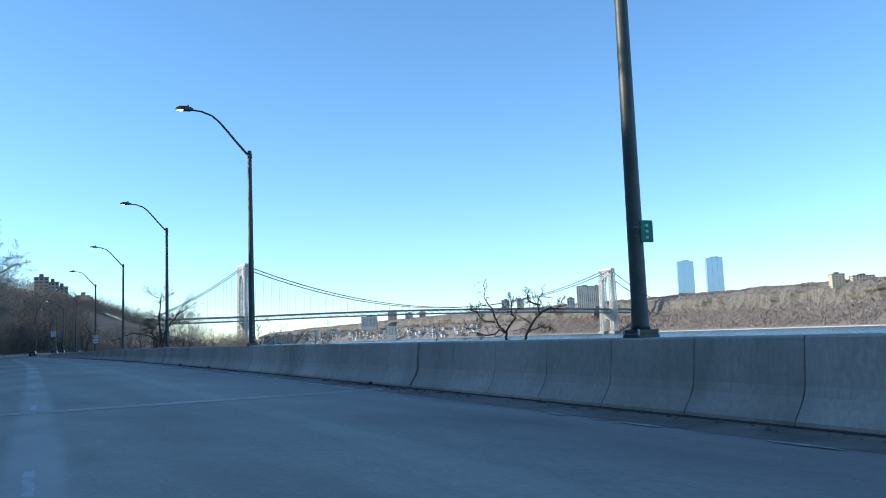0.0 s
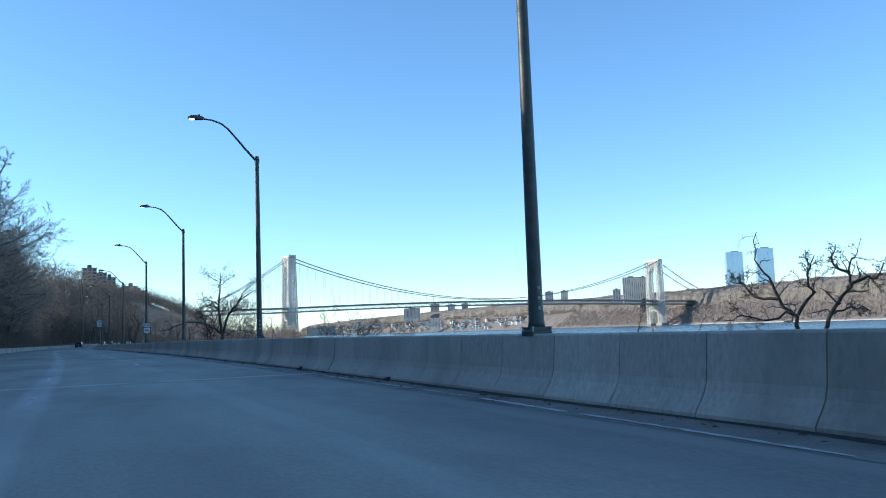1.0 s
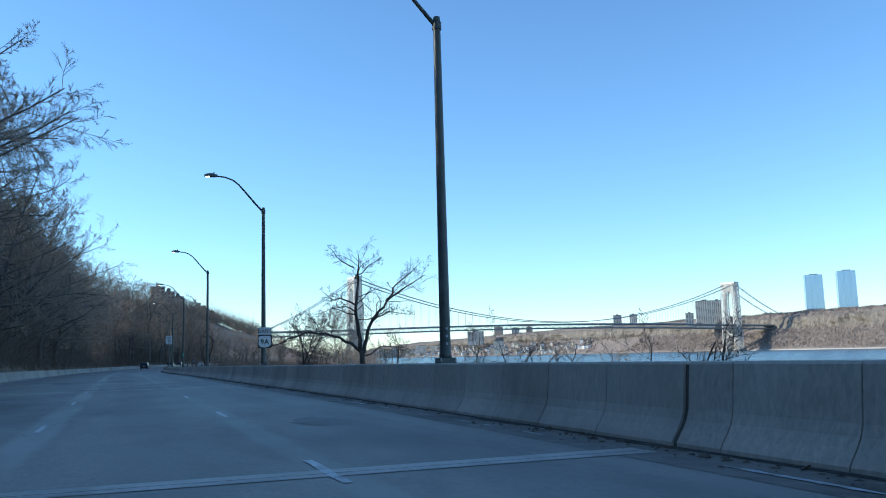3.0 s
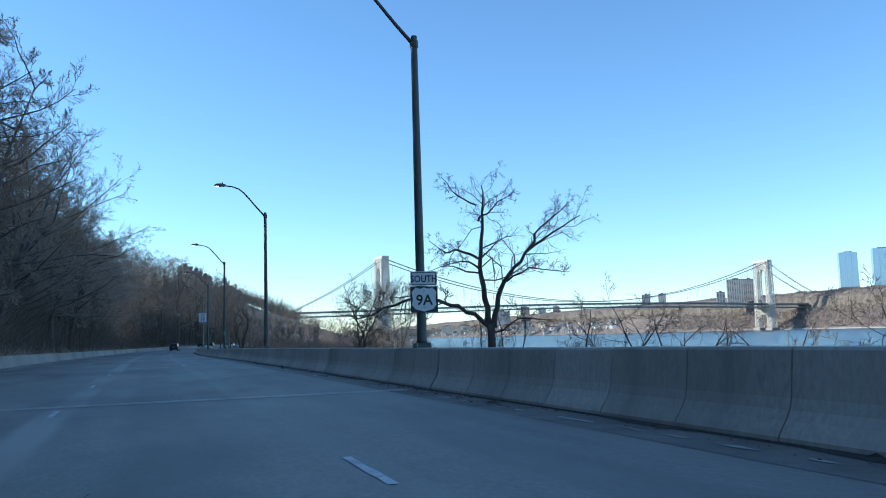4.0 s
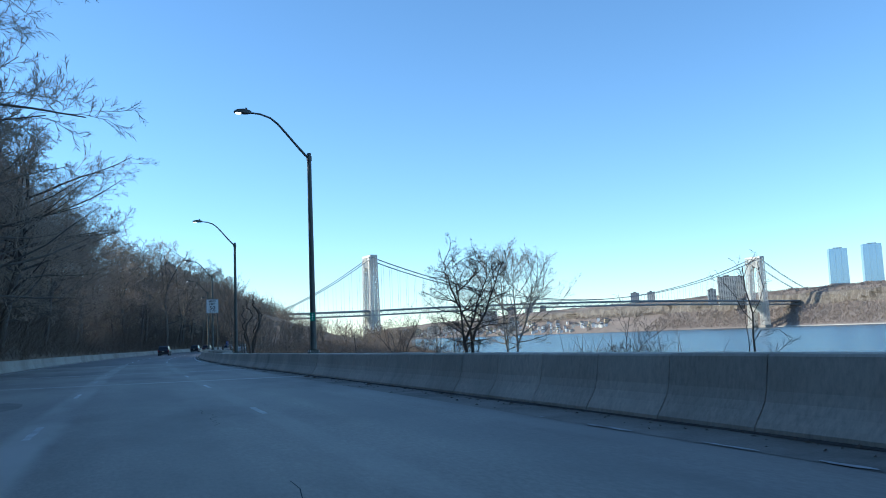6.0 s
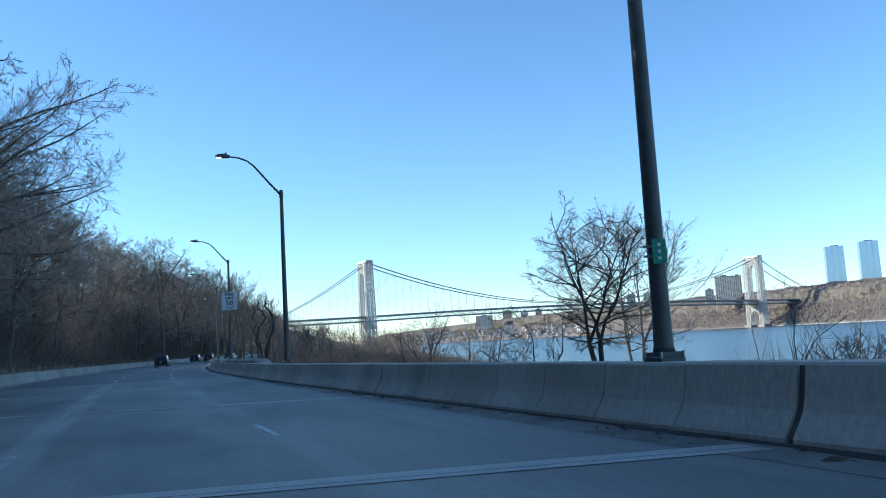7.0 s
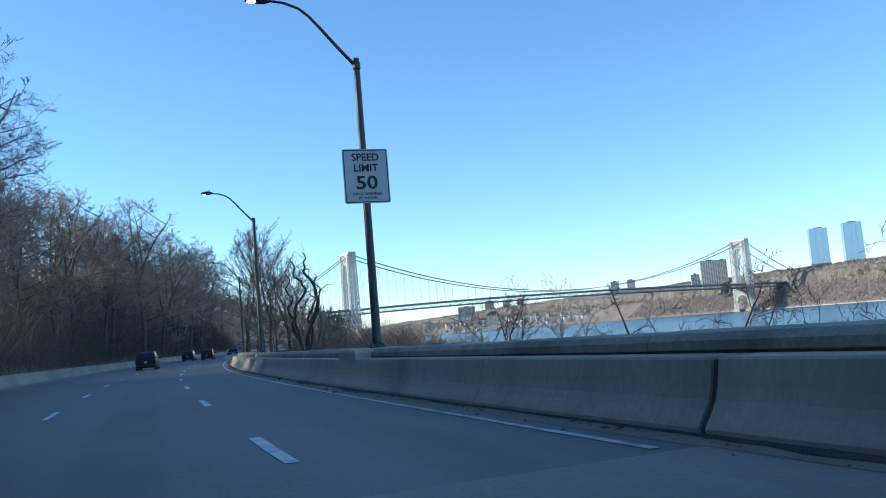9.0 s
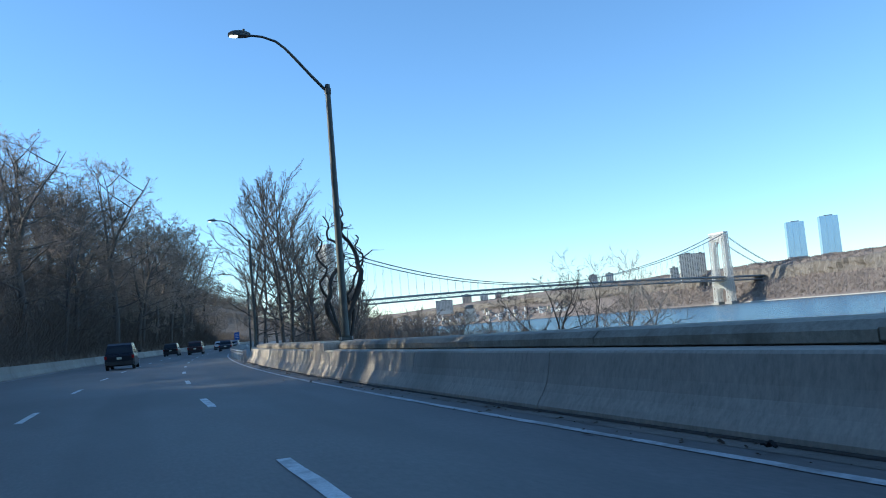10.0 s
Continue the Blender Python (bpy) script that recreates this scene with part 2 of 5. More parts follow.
def band(m, at, half, colour, amount, wander=0.5):
    """A worn or dusty strip along the road, soft-edged and patchy, at a distance across it."""
    n, l = m.node_tree.nodes, m.node_tree.links
    p = n["Principled BSDF"]
    src = p.inputs["Base Color"].links[0].from_socket
    att, geo = n.new("ShaderNodeAttribute"), n.new("ShaderNodeNewGeometry")
    att.attribute_name = "lateral"

    def noise_at(scale_, stretch):
        mp_, t = n.new("ShaderNodeMapping"), n.new("ShaderNodeTexNoise")
        mp_.inputs["Scale"].default_value = stretch
        t.inputs["Scale"].default_value, t.inputs["Detail"].default_value = scale_, 5
        l.new(geo.outputs["Position"], mp_.inputs["Vector"])
        l.new(mp_.outputs[0], t.inputs["Vector"])
        return t.outputs[0]

    def calc(op, a, b=0.0):
        x = n.new("ShaderNodeMath")
        x.operation = op
        for i, v in enumerate((a, b)):
            if isinstance(v, float):
                x.inputs[i].default_value = v
            else:
                l.new(v, x.inputs[i])
        return x.outputs[0]

    off = calc("ADD", calc("SUBTRACT", att.outputs["Fac"], float(at)), calc("MULTIPLY", calc("SUBTRACT", noise_at(0.7, (1, 0.25, 1)), 0.5), float(wander)))
    r = n.new("ShaderNodeMapRange")
    r.interpolation_type = "SMOOTHSTEP"
    r.inputs["From Min"].default_value, r.inputs["From Max"].default_value = float(half), float(half) * 0.4
    l.new(calc("ABSOLUTE", off), r.inputs["Value"])
    q = n.new("ShaderNodeMapRange")
    q.inputs["From Min"].default_value, q.inputs["From Max"].default_value = 0.30, 0.62
    l.new(noise_at(0.5, (1, 0.3, 1)), q.inputs["Value"])
    fac = calc("MULTIPLY", calc("MULTIPLY", r.outputs[0], q.outputs[0]), float(amount))
    x = n.new("ShaderNodeMix")
    x.data_type = "RGBA"
    l.new(fac, x.inputs[0])
    l.new(src, x.inputs[6])
    x.inputs[7].default_value = (*colour, 1)
    l.new(x.outputs[2], p.inputs["Base Color"])


band(asphalt_old, -8.12, 0.42, (0.46, 0.424, 0.374), 0.72, 0.3)
band(asphalt_old, -4.6, 0.3, (0.40, 0.367, 0.32), 0.4, 0.3)
band(asphalt_old, -1.55, 0.5, (0.34, 0.31, 0.27), 0.5)
band(asphalt_old, -6.3, 0.8, (0.15, 0.138, 0.122), 0.4)
band(asphalt_old, -2.95, 0.7, (0.16, 0.146, 0.13), 0.4)
band(asphalt_old, -11.7, 0.6, (0.34, 0.31, 0.27), 0.25)
band(asphalt_new, -6.3, 0.7, (0.12, 0.112, 0.102), 0.5)
band(asphalt_new, -3.2, 0.7, (0.12, 0.112, 0.102), 0.5)
band(asphalt_new, -1.5, 0.35, (0.26, 0.235, 0.205), 0.5)


# ---- road ----
def bar_foot(y):
    return float(np.interp(y, [150, 180, 215, 235], [-0.50, -0.75, -1.0, -1.2]))


def bar_top(y):
    return float(np.interp(y, [-60, 60, 86, 112, 142, 173, 203, 290], [1.0, 1.04, 1.0, 0.93, 0.86, 0.79, 0.74, 0.74]))


YS = [-80 + 3.0 * i for i in range(281)]
NEW = 218.5


def sheet(name, mb_rows, material, label, lift=0.0):
    mb = MB()
    mb.strip(mb_rows, closed=False)
    return thing(name, mb, material, label, "road", kind="structure")


lat_grid = [0.6, -1.5, -4.7, -8.2, -11.7, -16.6]
road = sheet("road", [[on_road(y, a) for a in lat_grid] for y in YS if y < NEW] + [[on_road(NEW, a) for a in lat_grid]], asphalt_old, "worn grey asphalt carriageway with three lanes")
road_new = sheet("road_new", [[on_road(NEW, a) for a in lat_grid]] + [[on_road(y, a) for a in lat_grid] for y in YS if y > NEW], asphalt_new, "newly laid dark asphalt carriageway beyond a seam")


for r_ in (road, road_new):
    att_ = r_.data.attributes.new("lateral", "FLOAT", "POINT")
    for i, d_ in enumerate(att_.data):
        d_.value = lat_grid[i % len(lat_grid)]


def ribbon(y0, y1, a0, a1, lift, step=3.0):
    """A flat strip along the road, with an uneven edge."""
    n = max(1, int((y1 - y0) / step))
    mb = MB()
    mb.strip([[on_road(y0 + (y1 - y0) * i / n, a0 + random.uniform(-0.012, 0.012), lift), on_road(y0 + (y1 - y0) * i / n, a1 + random.uniform(-0.012, 0.012), lift)] for i in range(n + 1)], closed=False)
    return mb


part("gutter", ribbon(-80, NEW, -0.3, -1.42, 0.004, 1.5), grit, road, "dirty grit-filled gutter")
foot_dirt = mat("black gutter dirt", (0.035, 0.032, 0.028), (0.085, 0.075, 0.062), rough=0.95, scale=2.0, fine=12, bump=0.6, dist=0.01)
for y0, y1 in ((-40, 60), (60, 140), (140, NEW), (NEW, 286)):
    mb = MB()
    ys_ = np.arange(y0, y1 + 0.01, 0.5)
    mb.strip([[on_road(v, bar_foot(v) + 0.05, 0.02), on_road(v, bar_foot(v) - 0.02, 0.028), on_road(v, bar_foot(v) - 0.05 - 0.22 * max(0.0, noise.noise(Vector((v * 0.45, 1.7, 0))) + 0.35 * noise.noise(Vector((v * 1.7, 4.1, 0))) + 0.12), 0.009)] for v in ys_], closed=False)
    part("gutter_dirt", mb, foot_dirt, road if y1 <= NEW else road_new, "black dirt along the barrier's foot")
part("gutter", ribbon(NEW, 300, -1.0, -1.46, 0.004, 1.5), grit, road_new, "dirty grit-filled gutter")
def edge_at(y):
    """The edge line runs unevenly along the barrier."""
    return float(np.interp(y, [-30, 15, 26, 38, 50, 60, 86, 100, 125, 150, 214], [-1.56, -1.52, -1.38, -1.05, -1.08, -1.15, -1.0, -1.0, -1.18, -1.4, -1.56]))


# edge line: broken and rubbed on the old surface, whole on the new
for a, b, m in ((-30, -8, paint_worn), (-6.5, 4.5, paint_worn), (5.4, 7.2, paint_worn), (7.9, 9.3, paint_worn), (9.9, 14, paint_worn), (14.3, 17.2, paint_mid), (18.8, 27, paint_mid), (27.4, 45.5, paint_mid), (48, 52, paint_worn), (52.4, 61, paint_mid), (62, 75, paint_mid), (79, 86, paint_worn), (87, 87.6, paint_mid), (89, 90.6, paint_mid), (91.5, 92.0, paint_mid), (94, 94.4, paint_mid), (97, 108, paint_worn), (112, 113, paint_worn), (120, 121, paint_mid), (126, 127, paint_worn), (141, 150, paint_worn), (188, 214, paint_worn)):
    mb, v0 = MB(), a
    while v0 < b:
        v1 = min(v0 + (random.uniform(0.25, 1.1) if m is paint_worn else random.uniform(1.2, 4.5)), b)
        n_line = max(3, int((v1 - v0) / 0.16))
        left, right = random.uniform(0.02, 0.06), random.uniform(0.02, 0.06)
        rows = []
        for i in range(n_line + 1):
            v = v0 + (v1 - v0) * i / n_line
            end = min(1.0, 0.35 + min(i, n_line - i) * 0.5)
            rows.append([on_road(v, edge_at(v) + end * (left + random.uniform(-0.02, 0.02)), 0.012), on_road(v, edge_at(v) - end * (right + random.uniform(-0.02, 0.02)), 0.012)])
        mb.strip(rows, closed=False)
        v0 = v1 + (random.uniform(0.2, 1.3) if m is paint_worn else random.uniform(0.05, 0.35))
    part("edge_line", mb, m, road)
part("edge_line", ribbon(NEW + 0.2, 330, -1.725, -1.83, 0.008, 0.5), paint_mid, road_new)
for line, old0, new0 in ((-4.66, 88.0 - 8 * 11.15, 233.6 - 11.2), (-8.17, 63.9 - 6 * 11.15, 246.0 - 22.4)):
    y = old0
    while y < NEW - 4:
        if y > (60 if line > -5 else -10) and not ((185 < y or 105 < y < 138) and line > -5):
            part("lane_dash", ribbon(y - random.uniform(0.9, 1.4), y + random.uniform(0.6, 1.2), line - 0.05, line + 0.055, 0.008, 0.35), paint_mid if 60 < y < 110 else random.choice((paint_worn, paint_worn, paint_mid)), road)
        y += 11.15
    y = new0
    while y < 430:
        part("lane_dash", ribbon(y - 1.5, y + 1.5, line - 0.075, line + 0.075, 0.008, 0.7), paint, road_new)
        y += 11.2
part("left_edge_line", ribbon(-30, 420, -14.9, -14.78, 0.008, 2.0), paint_worn, road)
part("dust_band", ribbon(-30, 420, -15.8, -15.0, 0.004, 2.0), dust, road, "dusty strip beside the wall")
SEAMS = [17.72, 46.8, 76.6, 109.6, 139.4, 170.0, 184.6]
for s, skew in ((18.1, -0.6), (46.8, 0.1), (76.6, 0.1), (110.15, 0.1), (139.55, 1.9), (170.0, 3.0), (183.6, 5.7)):
    mb = MB()
    for a0, a1 in ((-0.9, -5.6), (-5.6, -11.0), (-11.0, -15.8)):
        mb.quad(on_road(s - 0.24 + skew * (-a0 / 15), a0, 0.007), on_road(s + 0.3 + skew * (-a0 / 15), a0, 0.007), on_road(s + 0.3 + skew * (-a1 / 15), a1, 0.007), on_road(s - 0.24 + skew * (-a1 / 15), a1, 0.007))
    seam = part("expansion_joint", mb, header, road, "pale concrete header of an expansion joint")
    mb = MB()
    for off in (-0.02,):
        mb.quad(on_road(s + off + skew * 0.06, -0.9, 0.0095), on_road(s + off + 0.018 + skew * 0.06, -0.9, 0.0095), on_road(s + off + 0.018 + skew, -15.8, 0.0095), on_road(s + off + skew, -15.8, 0.0095))
    part("rubber_seal", mb, joint_dark, seam, "black rubber seal")
# patches and cracks
patch_mat = mat("patched asphalt", (0.165, 0.15, 0.132), (0.24, 0.218, 0.19), rough=0.74, scale=0.6, fine=50, bump=0.35, dist=0.006, stain=(0.13, 0.12, 0.105), stain_scale=0.5, stain_amount=0.6)
for y, a, w, l in ((84, -3.2, 1.1, 2.6), (137.6, -1.15, 0.4, 2.6), (160, -9.9, 1.5, 6), (203, -2.0, 0.8, 2.4)):
    n = 22
    ring = [on_road(y + l / 2 * math.sin(2 * math.pi * i / n) * random.uniform(0.75, 1.1), a + w / 2 * math.cos(2 * math.pi * i / n) * random.uniform(0.75, 1.1), 0.006) for i in range(n)]
    mb = MB()
    mb.v += [tuple(p) for p in ring]
    mb.f.append(tuple(range(n)))
    part("asphalt_patch", mb, patch_mat, road, "slightly darker asphalt patch")
for i in range(16):
    y, a = random.uniform(-5, 214), random.uniform(-14, -2)
    pts = []
    for k in range(14):
        pts.append((y, a))
        y += random.uniform(0.1, 0.45)
        a += random.gauss(0, 0.07)
    mb = MB()
    mb.strip([[on_road(p, q - 0.005, 0.005), on_road(p, q + 0.005, 0.005)] for p, q in pts], closed=False)
    part("crack", mb, joint_dark, road)


# ---- the concrete barrier beside the river, panel by panel ----
def profile(y, top, inset=0.0):
    f = bar_foot(y)
    return [on_road(y, f + inset, -0.05), on_road(y, f + inset, 0.07), on_road(y, f + 0.035 + inset, 0.13), on_road(y, f + 0.105 + inset, 0.23), on_road(y, f + 0.16 + inset, 0.33), on_road(y, f + 0.195 + inset, 0.45), on_road(y, f + 0.245 + inset, top - 0.03), on_road(y, f + 0.27 + inset, top - inset), on_road(y, f + 0.70 - inset, top - inset), on_road(y, f + 0.725 - inset, top - 0.03), on_road(y, f + 0.80 - inset, -2.6)]


joint_fill = mat("barrier joint filler", (0.09, 0.08, 0.066), (0.14, 0.122, 0.1), rough=0.95, scale=3)
barrier = thing("concrete_barrier", None, concrete, "grey stained concrete safety barrier along the river side", "barrier")
mb = MB()
mb.strip([profile(y, bar_top(y), 0.035) for y in np.arange(-79, 288.5, 2.5)])
part("core", mb, joint_fill, barrier, "grey joint filling between panels")
y = -78.0
ends = sorted(SEAMS + [NEW + 0.5])
while y < 287.5:
    step = 1.8 if y < 208 or y > 256 else 5.7
    stop = min(y + step, 288.0)
    wide = 0.006
    for s in ends:
        if y < s - 0.3 < stop or abs(stop - s) < 0.5:
            stop, wide = s, 0.05
    mb = MB()
    d = random.uniform(-0.004, 0.004)
    n = 2 if step < 2 else 5
    mb.strip([profile(y + 0.008 + (stop - wide - y - 0.008) * k / n, bar_top(y) + d) for k in range(n + 1)])
    part("panel", mb, concrete, barrier)
    y = stop + wide

parapet = thing("parapet_wall", None, concrete_old, "old weathered concrete parapet wall with a rounded cap behind the barrier", "wall")
y = 212.0
while y < 289:
    stop = min(y + 4.4, 290)
    mb = MB()
    d = random.uniform(-0.012, 0.012)
    rows = []
    for k in range(6):
        v = y + 0.01 + (stop - y - 0.02) * k / 5
        rise = 1.0 if y > 214 or k > 1 else (0.72 + 0.16 * k)
        h = 0.97 * rise + d
        f = bar_foot(v) + 0.74
        rows.append([on_road(v, f, -2.4), on_road(v, f, h - 0.22), on_road(v, f - 0.05, h - 0.2), on_road(v, f - 0.05, h - 0.1), on_road(v, f + 0.04, h - 0.02), on_road(v, f + 0.2, h), on_road(v, f + 0.62, h), on_road(v, f + 0.78, h - 0.03), on_road(v, f + 0.84, h - 0.1), on_road(v, f + 0.84, -2.4)])
    mb.strip(rows)
    part("cap_stone", mb, concrete_old, parapet)
    y = stop
for py in (234.5, 263.5):
    mb = MB()
    rows = []
    for z in (-2.0, 0.9, 0.965):
        b = 0.02 if z > 0.95 else 0
        rows.append([on_road(py - 1.3 + b, -0.955 + b, z), on_road(py + 0.6 - b, -0.955 + b, z), on_road(py + 0.6 - b, 0.4, z), on_road(py - 1.3 + b, 0.4, z)])
    mb.strip(rows)
    part("pilaster", mb, concrete, parapet, "concrete pilaster below a lamp post")
# guard rail past the end of the wall
rail = thing("guard_rail", None, steel_grey, "galvanised corrugated steel guard rail past the wall's end", "guard rail")
mb = MB()
mb.strip([[on_road(y, -1.5, 0.42), on_road(y, -1.57, 0.48), on_road(y, -1.5, 0.555), on_road(y, -1.57, 0.63), on_road(y, -1.5, 0.70), on_road(y, -1.49, 0.70), on_road(y, -1.49, 0.42)] for y in np.arange(286, 420, 2)])
part("beam", mb, steel_grey, rail)
for y in np.arange(287, 420, 3.8):
    mb = MB()
    p = on_road(y, -1.38, 0)
    mb.box(p.x - 0.08, p.y - 0.07, p.z - 0.4, p.x + 0.08, p.y + 0.07, p.z + 0.72)
    part("post", mb, steel_grey, rail)

# low wall along the hillside
median = thing("retaining_wall", None, concrete_pale, "low pale concrete wall along the foot of the wooded slope", "wall")
y = -78.0
while y < 520:
    mb = MB()
    d = random.uniform(-0.02, 0.02)
    mb.strip([[on_road(v, -15.85, -0.1), on_road(v, -15.88, 0.12), on_road(v, -16.02, 0.36), on_road(v, -16.08, 0.80 + d), on_road(v, -16.12, 0.83 + d), on_road(v, -16.4, 0.83 + d), on_road(v, -16.5, -0.6)] for v in (y + 0.01, y + 3.0, y + 5.99)])
    part("panel", mb, concrete_pale, median)
    y += 6.0


# ---- the land: one sheet from the ridge to the bed of the river, and the water ----
shore = spline([-900, 100, 200, 300, 400, 600, 1000, 1500, 1862, 2400, 3500, 4900], [60, 72, 76, 86, 110, 150, 240, 350, 440, 520, 640, 760])


def land(y, lat):
    """Height of the ground by the way along and the distance from the line of posts."""
    n = noise.fractal(Vector((lat * 0.02, y * 0.02, 3.3)), 0.9, 2.0, 4)
    if lat < -16.4:
        d = -16.4 - lat
        return road_z(y) + 0.25 + float(np.interp(y, [236, 275, 300, 350, 440, 478, 700, 950], [66, 52, 40, 46, 48, 15, 16, 62])) * (1 - math.exp(-d / float(np.interp(y, [290, 380], [92, 78])))) + n * min(d * 0.12, 2.2)
    if lat <= 0.45:
        return road_z(y) - 0.25
    w = max(shore(y) - post_x(y), 40)
    f = (lat - 0.45) / w
    if y > 290:
        k = min((y - 290) / 60, 1)
        near = -3.0 * (1 - k) - 0.5 * k
    else:
        near = -3.0
    return road_z(y) + near + (WATER_Z - near - road_z(y) + 0.2) * min(f, 1.0) ** 1.3 + n * 0.5 * min(lat / 8, 1) - 6.0 * max(f - 1, 0)


LATS = [-3500, -1500, -700, -400, -250, -170, -120, -90, -70, -55, -45, -37, -30, -24, -20, -17.5, -16.42, -16.0, -8, 0.4, 0.9, 3, 7, 12, 18, 25, 33]
FRACS = [0.5, 0.6, 0.7, 0.8, 0.88, 0.94, 1.0, 1.06, 1.3]
mb = MB()
rows = []
for y in [-900, -700, -500, -350, -250, -180, -130] + list(np.arange(-95, 420, 6.0)) + list(np.arange(430, 760, 14)) + [790, 840, 900, 980, 1080, 1200, 1350, 1500, 1700, 1862, 2100, 2500, 3000, 3800, 4900]:
    e = 1.0
    dx = (post_x(y + e) - post_x(y - e)) / (2 * e)
    k = 1 / math.sqrt(1 + dx * dx)
    w = max(shore(y) - post_x(y), 70)
    ls = LATS + [w * q for q in FRACS]
    rows.append([(post_x(y) + l * k, y - (l * dx * k if abs(l) < 120 else 0), land(y, l)) for l in ls])
mb.strip(rows, closed=False)
thing("ground", mb, earth, "wooded ground covered with brown leaf litter", "ground", kind="structure", smooth=True)

water = bpy.data.materials.new("river water")
water.use_nodes = True
n_, l_ = water.node_tree.nodes, water.node_tree.links
p_ = n_["Principled BSDF"]
p_.inputs["Base Color"].default_value, p_.inputs["Roughness"].default_value, p_.inputs["IOR"].default_value = (0.045, 0.085, 0.10, 1), 0.22, 1.33
g_, m_ = n_.new("ShaderNodeNewGeometry"), n_.new("ShaderNodeMapping")
m_.inputs["Scale"].default_value = (0.25, 0.1, 1)
t_, b_ = n_.new("ShaderNodeTexNoise"), n_.new("ShaderNodeBump")
t_.inputs["Scale"].default_value, t_.inputs["Detail"].default_value = 1.0, 6
b_.inputs["Strength"].default_value, b_.inputs["Distance"].default_value = 0.9, 1.6
l_.new(g_.outputs["Position"], m_.inputs["Vector"])
l_.new(m_.outputs[0], t_.inputs["Vector"])
l_.new(t_.outputs[0], b_.inputs["Height"])
l_.new(b_.outputs[0], p_.inputs["Normal"])
mb = MB()
mb.quad((-4900, -4900, WATER_Z), (4900, -4900, WATER_Z), (4900, 4990, WATER_Z), (-4900, 4990, WATER_Z))
thing("water", mb, water, "rippled blue-grey river water", "water", kind="structure")


# ---- far shore ----
SHORE_Y = [-1500, 0, 1000, 1500, 1968, 2600, 3300, 4200, 4900]
far_shore = spline(SHORE_Y, [1210, 1290, 1375, 1450, 1520, 1530, 1450, 1270, 1100])
far_top = spline(SHORE_Y, [88, 88, 82, 86, 88, 90, 88, 66, 44])
# slightly lighter and greyer base: distance haze is put into the colour
cliff_mat = mat("cliff and bare woods", (0.20, 0.16, 0.136), (0.272, 0.224, 0.193), rough=0.95, scale=0.015, fine=9, bump=0.35, dist=3.0, stain=(0.14, 0.117, 0.1), stain_scale=0.02, stain_amount=0.6, stretch=(1, 1, 0.35))
rock_mat = mat("basalt columns", (0.105, 0.09, 0.076), (0.30, 0.262, 0.222), rough=0.95, scale=0.22, fine=4, bump=0.9, dist=3.0, stain=(0.13, 0.107, 0.087), stain_scale=0.05, stain_amount=0.85, stretch=(1, 1, 0.10))
bank_mat = mat("pale shore stones", (0.36, 0.33, 0.29), (0.5, 0.46, 0.41), rough=0.9, scale=0.1, bump=0.2)
random.seed(11)
ys_far = list(np.arange(-1400, 2700, 9.0)) + list(np.arange(2700, 4900, 25.0))


def far_profile(y, rows_):
    s, t = far_shore(y), far_top(y)
    out = []
    for f, dx in rows_:
        z = WATER_Z + (t - WATER_Z) * f
        n = noise.fractal(Vector((y * 0.012, f * 2.5, 7.7)), 0.8, 2.0, 5)
        col = noise.noise(Vector((y * 0.09, f * 0.4, 1.3))) * (9 if 0.5 < f < 0.86 else 3)
        out.append((s + dx + n * 16 * min(1, f * 4) + col, y, z + n * 5 * min(1, f * 3)))
    return out


mb = MB()
mb.strip([far_profile(y, ((-0.02, -4), (0.03, 3), (0.12, 22), (0.25, 46), (0.40, 72), (0.50, 92), (0.54, 97))) for y in ys_far], closed=False)
thing("far_bank", mb, cliff_mat, "brown wooded slope below the cliffs across the river", "slope", kind="structure")
mb = MB()
mb.strip([far_profile(y, ((0.48, 95), (0.54, 99), (0.62, 101), (0.70, 103), (0.78, 105), (0.85, 108), (0.88, 116))) for y in ys_far], closed=False)
thing("far_cliff", mb, rock_mat, "grey-brown columned cliff across the river in sunlight", "cliff", kind="structure")
mb = MB()
mb.strip([[(p[0], p[1], p[2] - 4)] + [(p[0] + d, p[1], p[2] + h + 4 * noise.noise(Vector((y * 0.05, d * 0.01, 9)))) for d, h in ((22, 9), (60, 15), (200, 20), (600, 23), (2500, 16))] for y in ys_far for p in far_profile(y, ((0.865, 113),))], closed=False)
thing("far_plateau", mb, cliff_mat, "wooded plateau on top of the cliffs", "land", kind="structure")
mb = MB()
mb.strip([[(far_shore(y) - 9, y, WATER_Z - 1), (far_shore(y) - 7, y, WATER_Z + 1.6 + noise.noise(Vector((y * 0.03, 0, 0)))), (far_shore(y) + 3, y, WATER_Z + 2.4)] for y in ys_far if y < 1930], closed=False)
thing("shore_stones", mb, bank_mat, "pale stone bank at the water's edge", "shore", kind="structure")
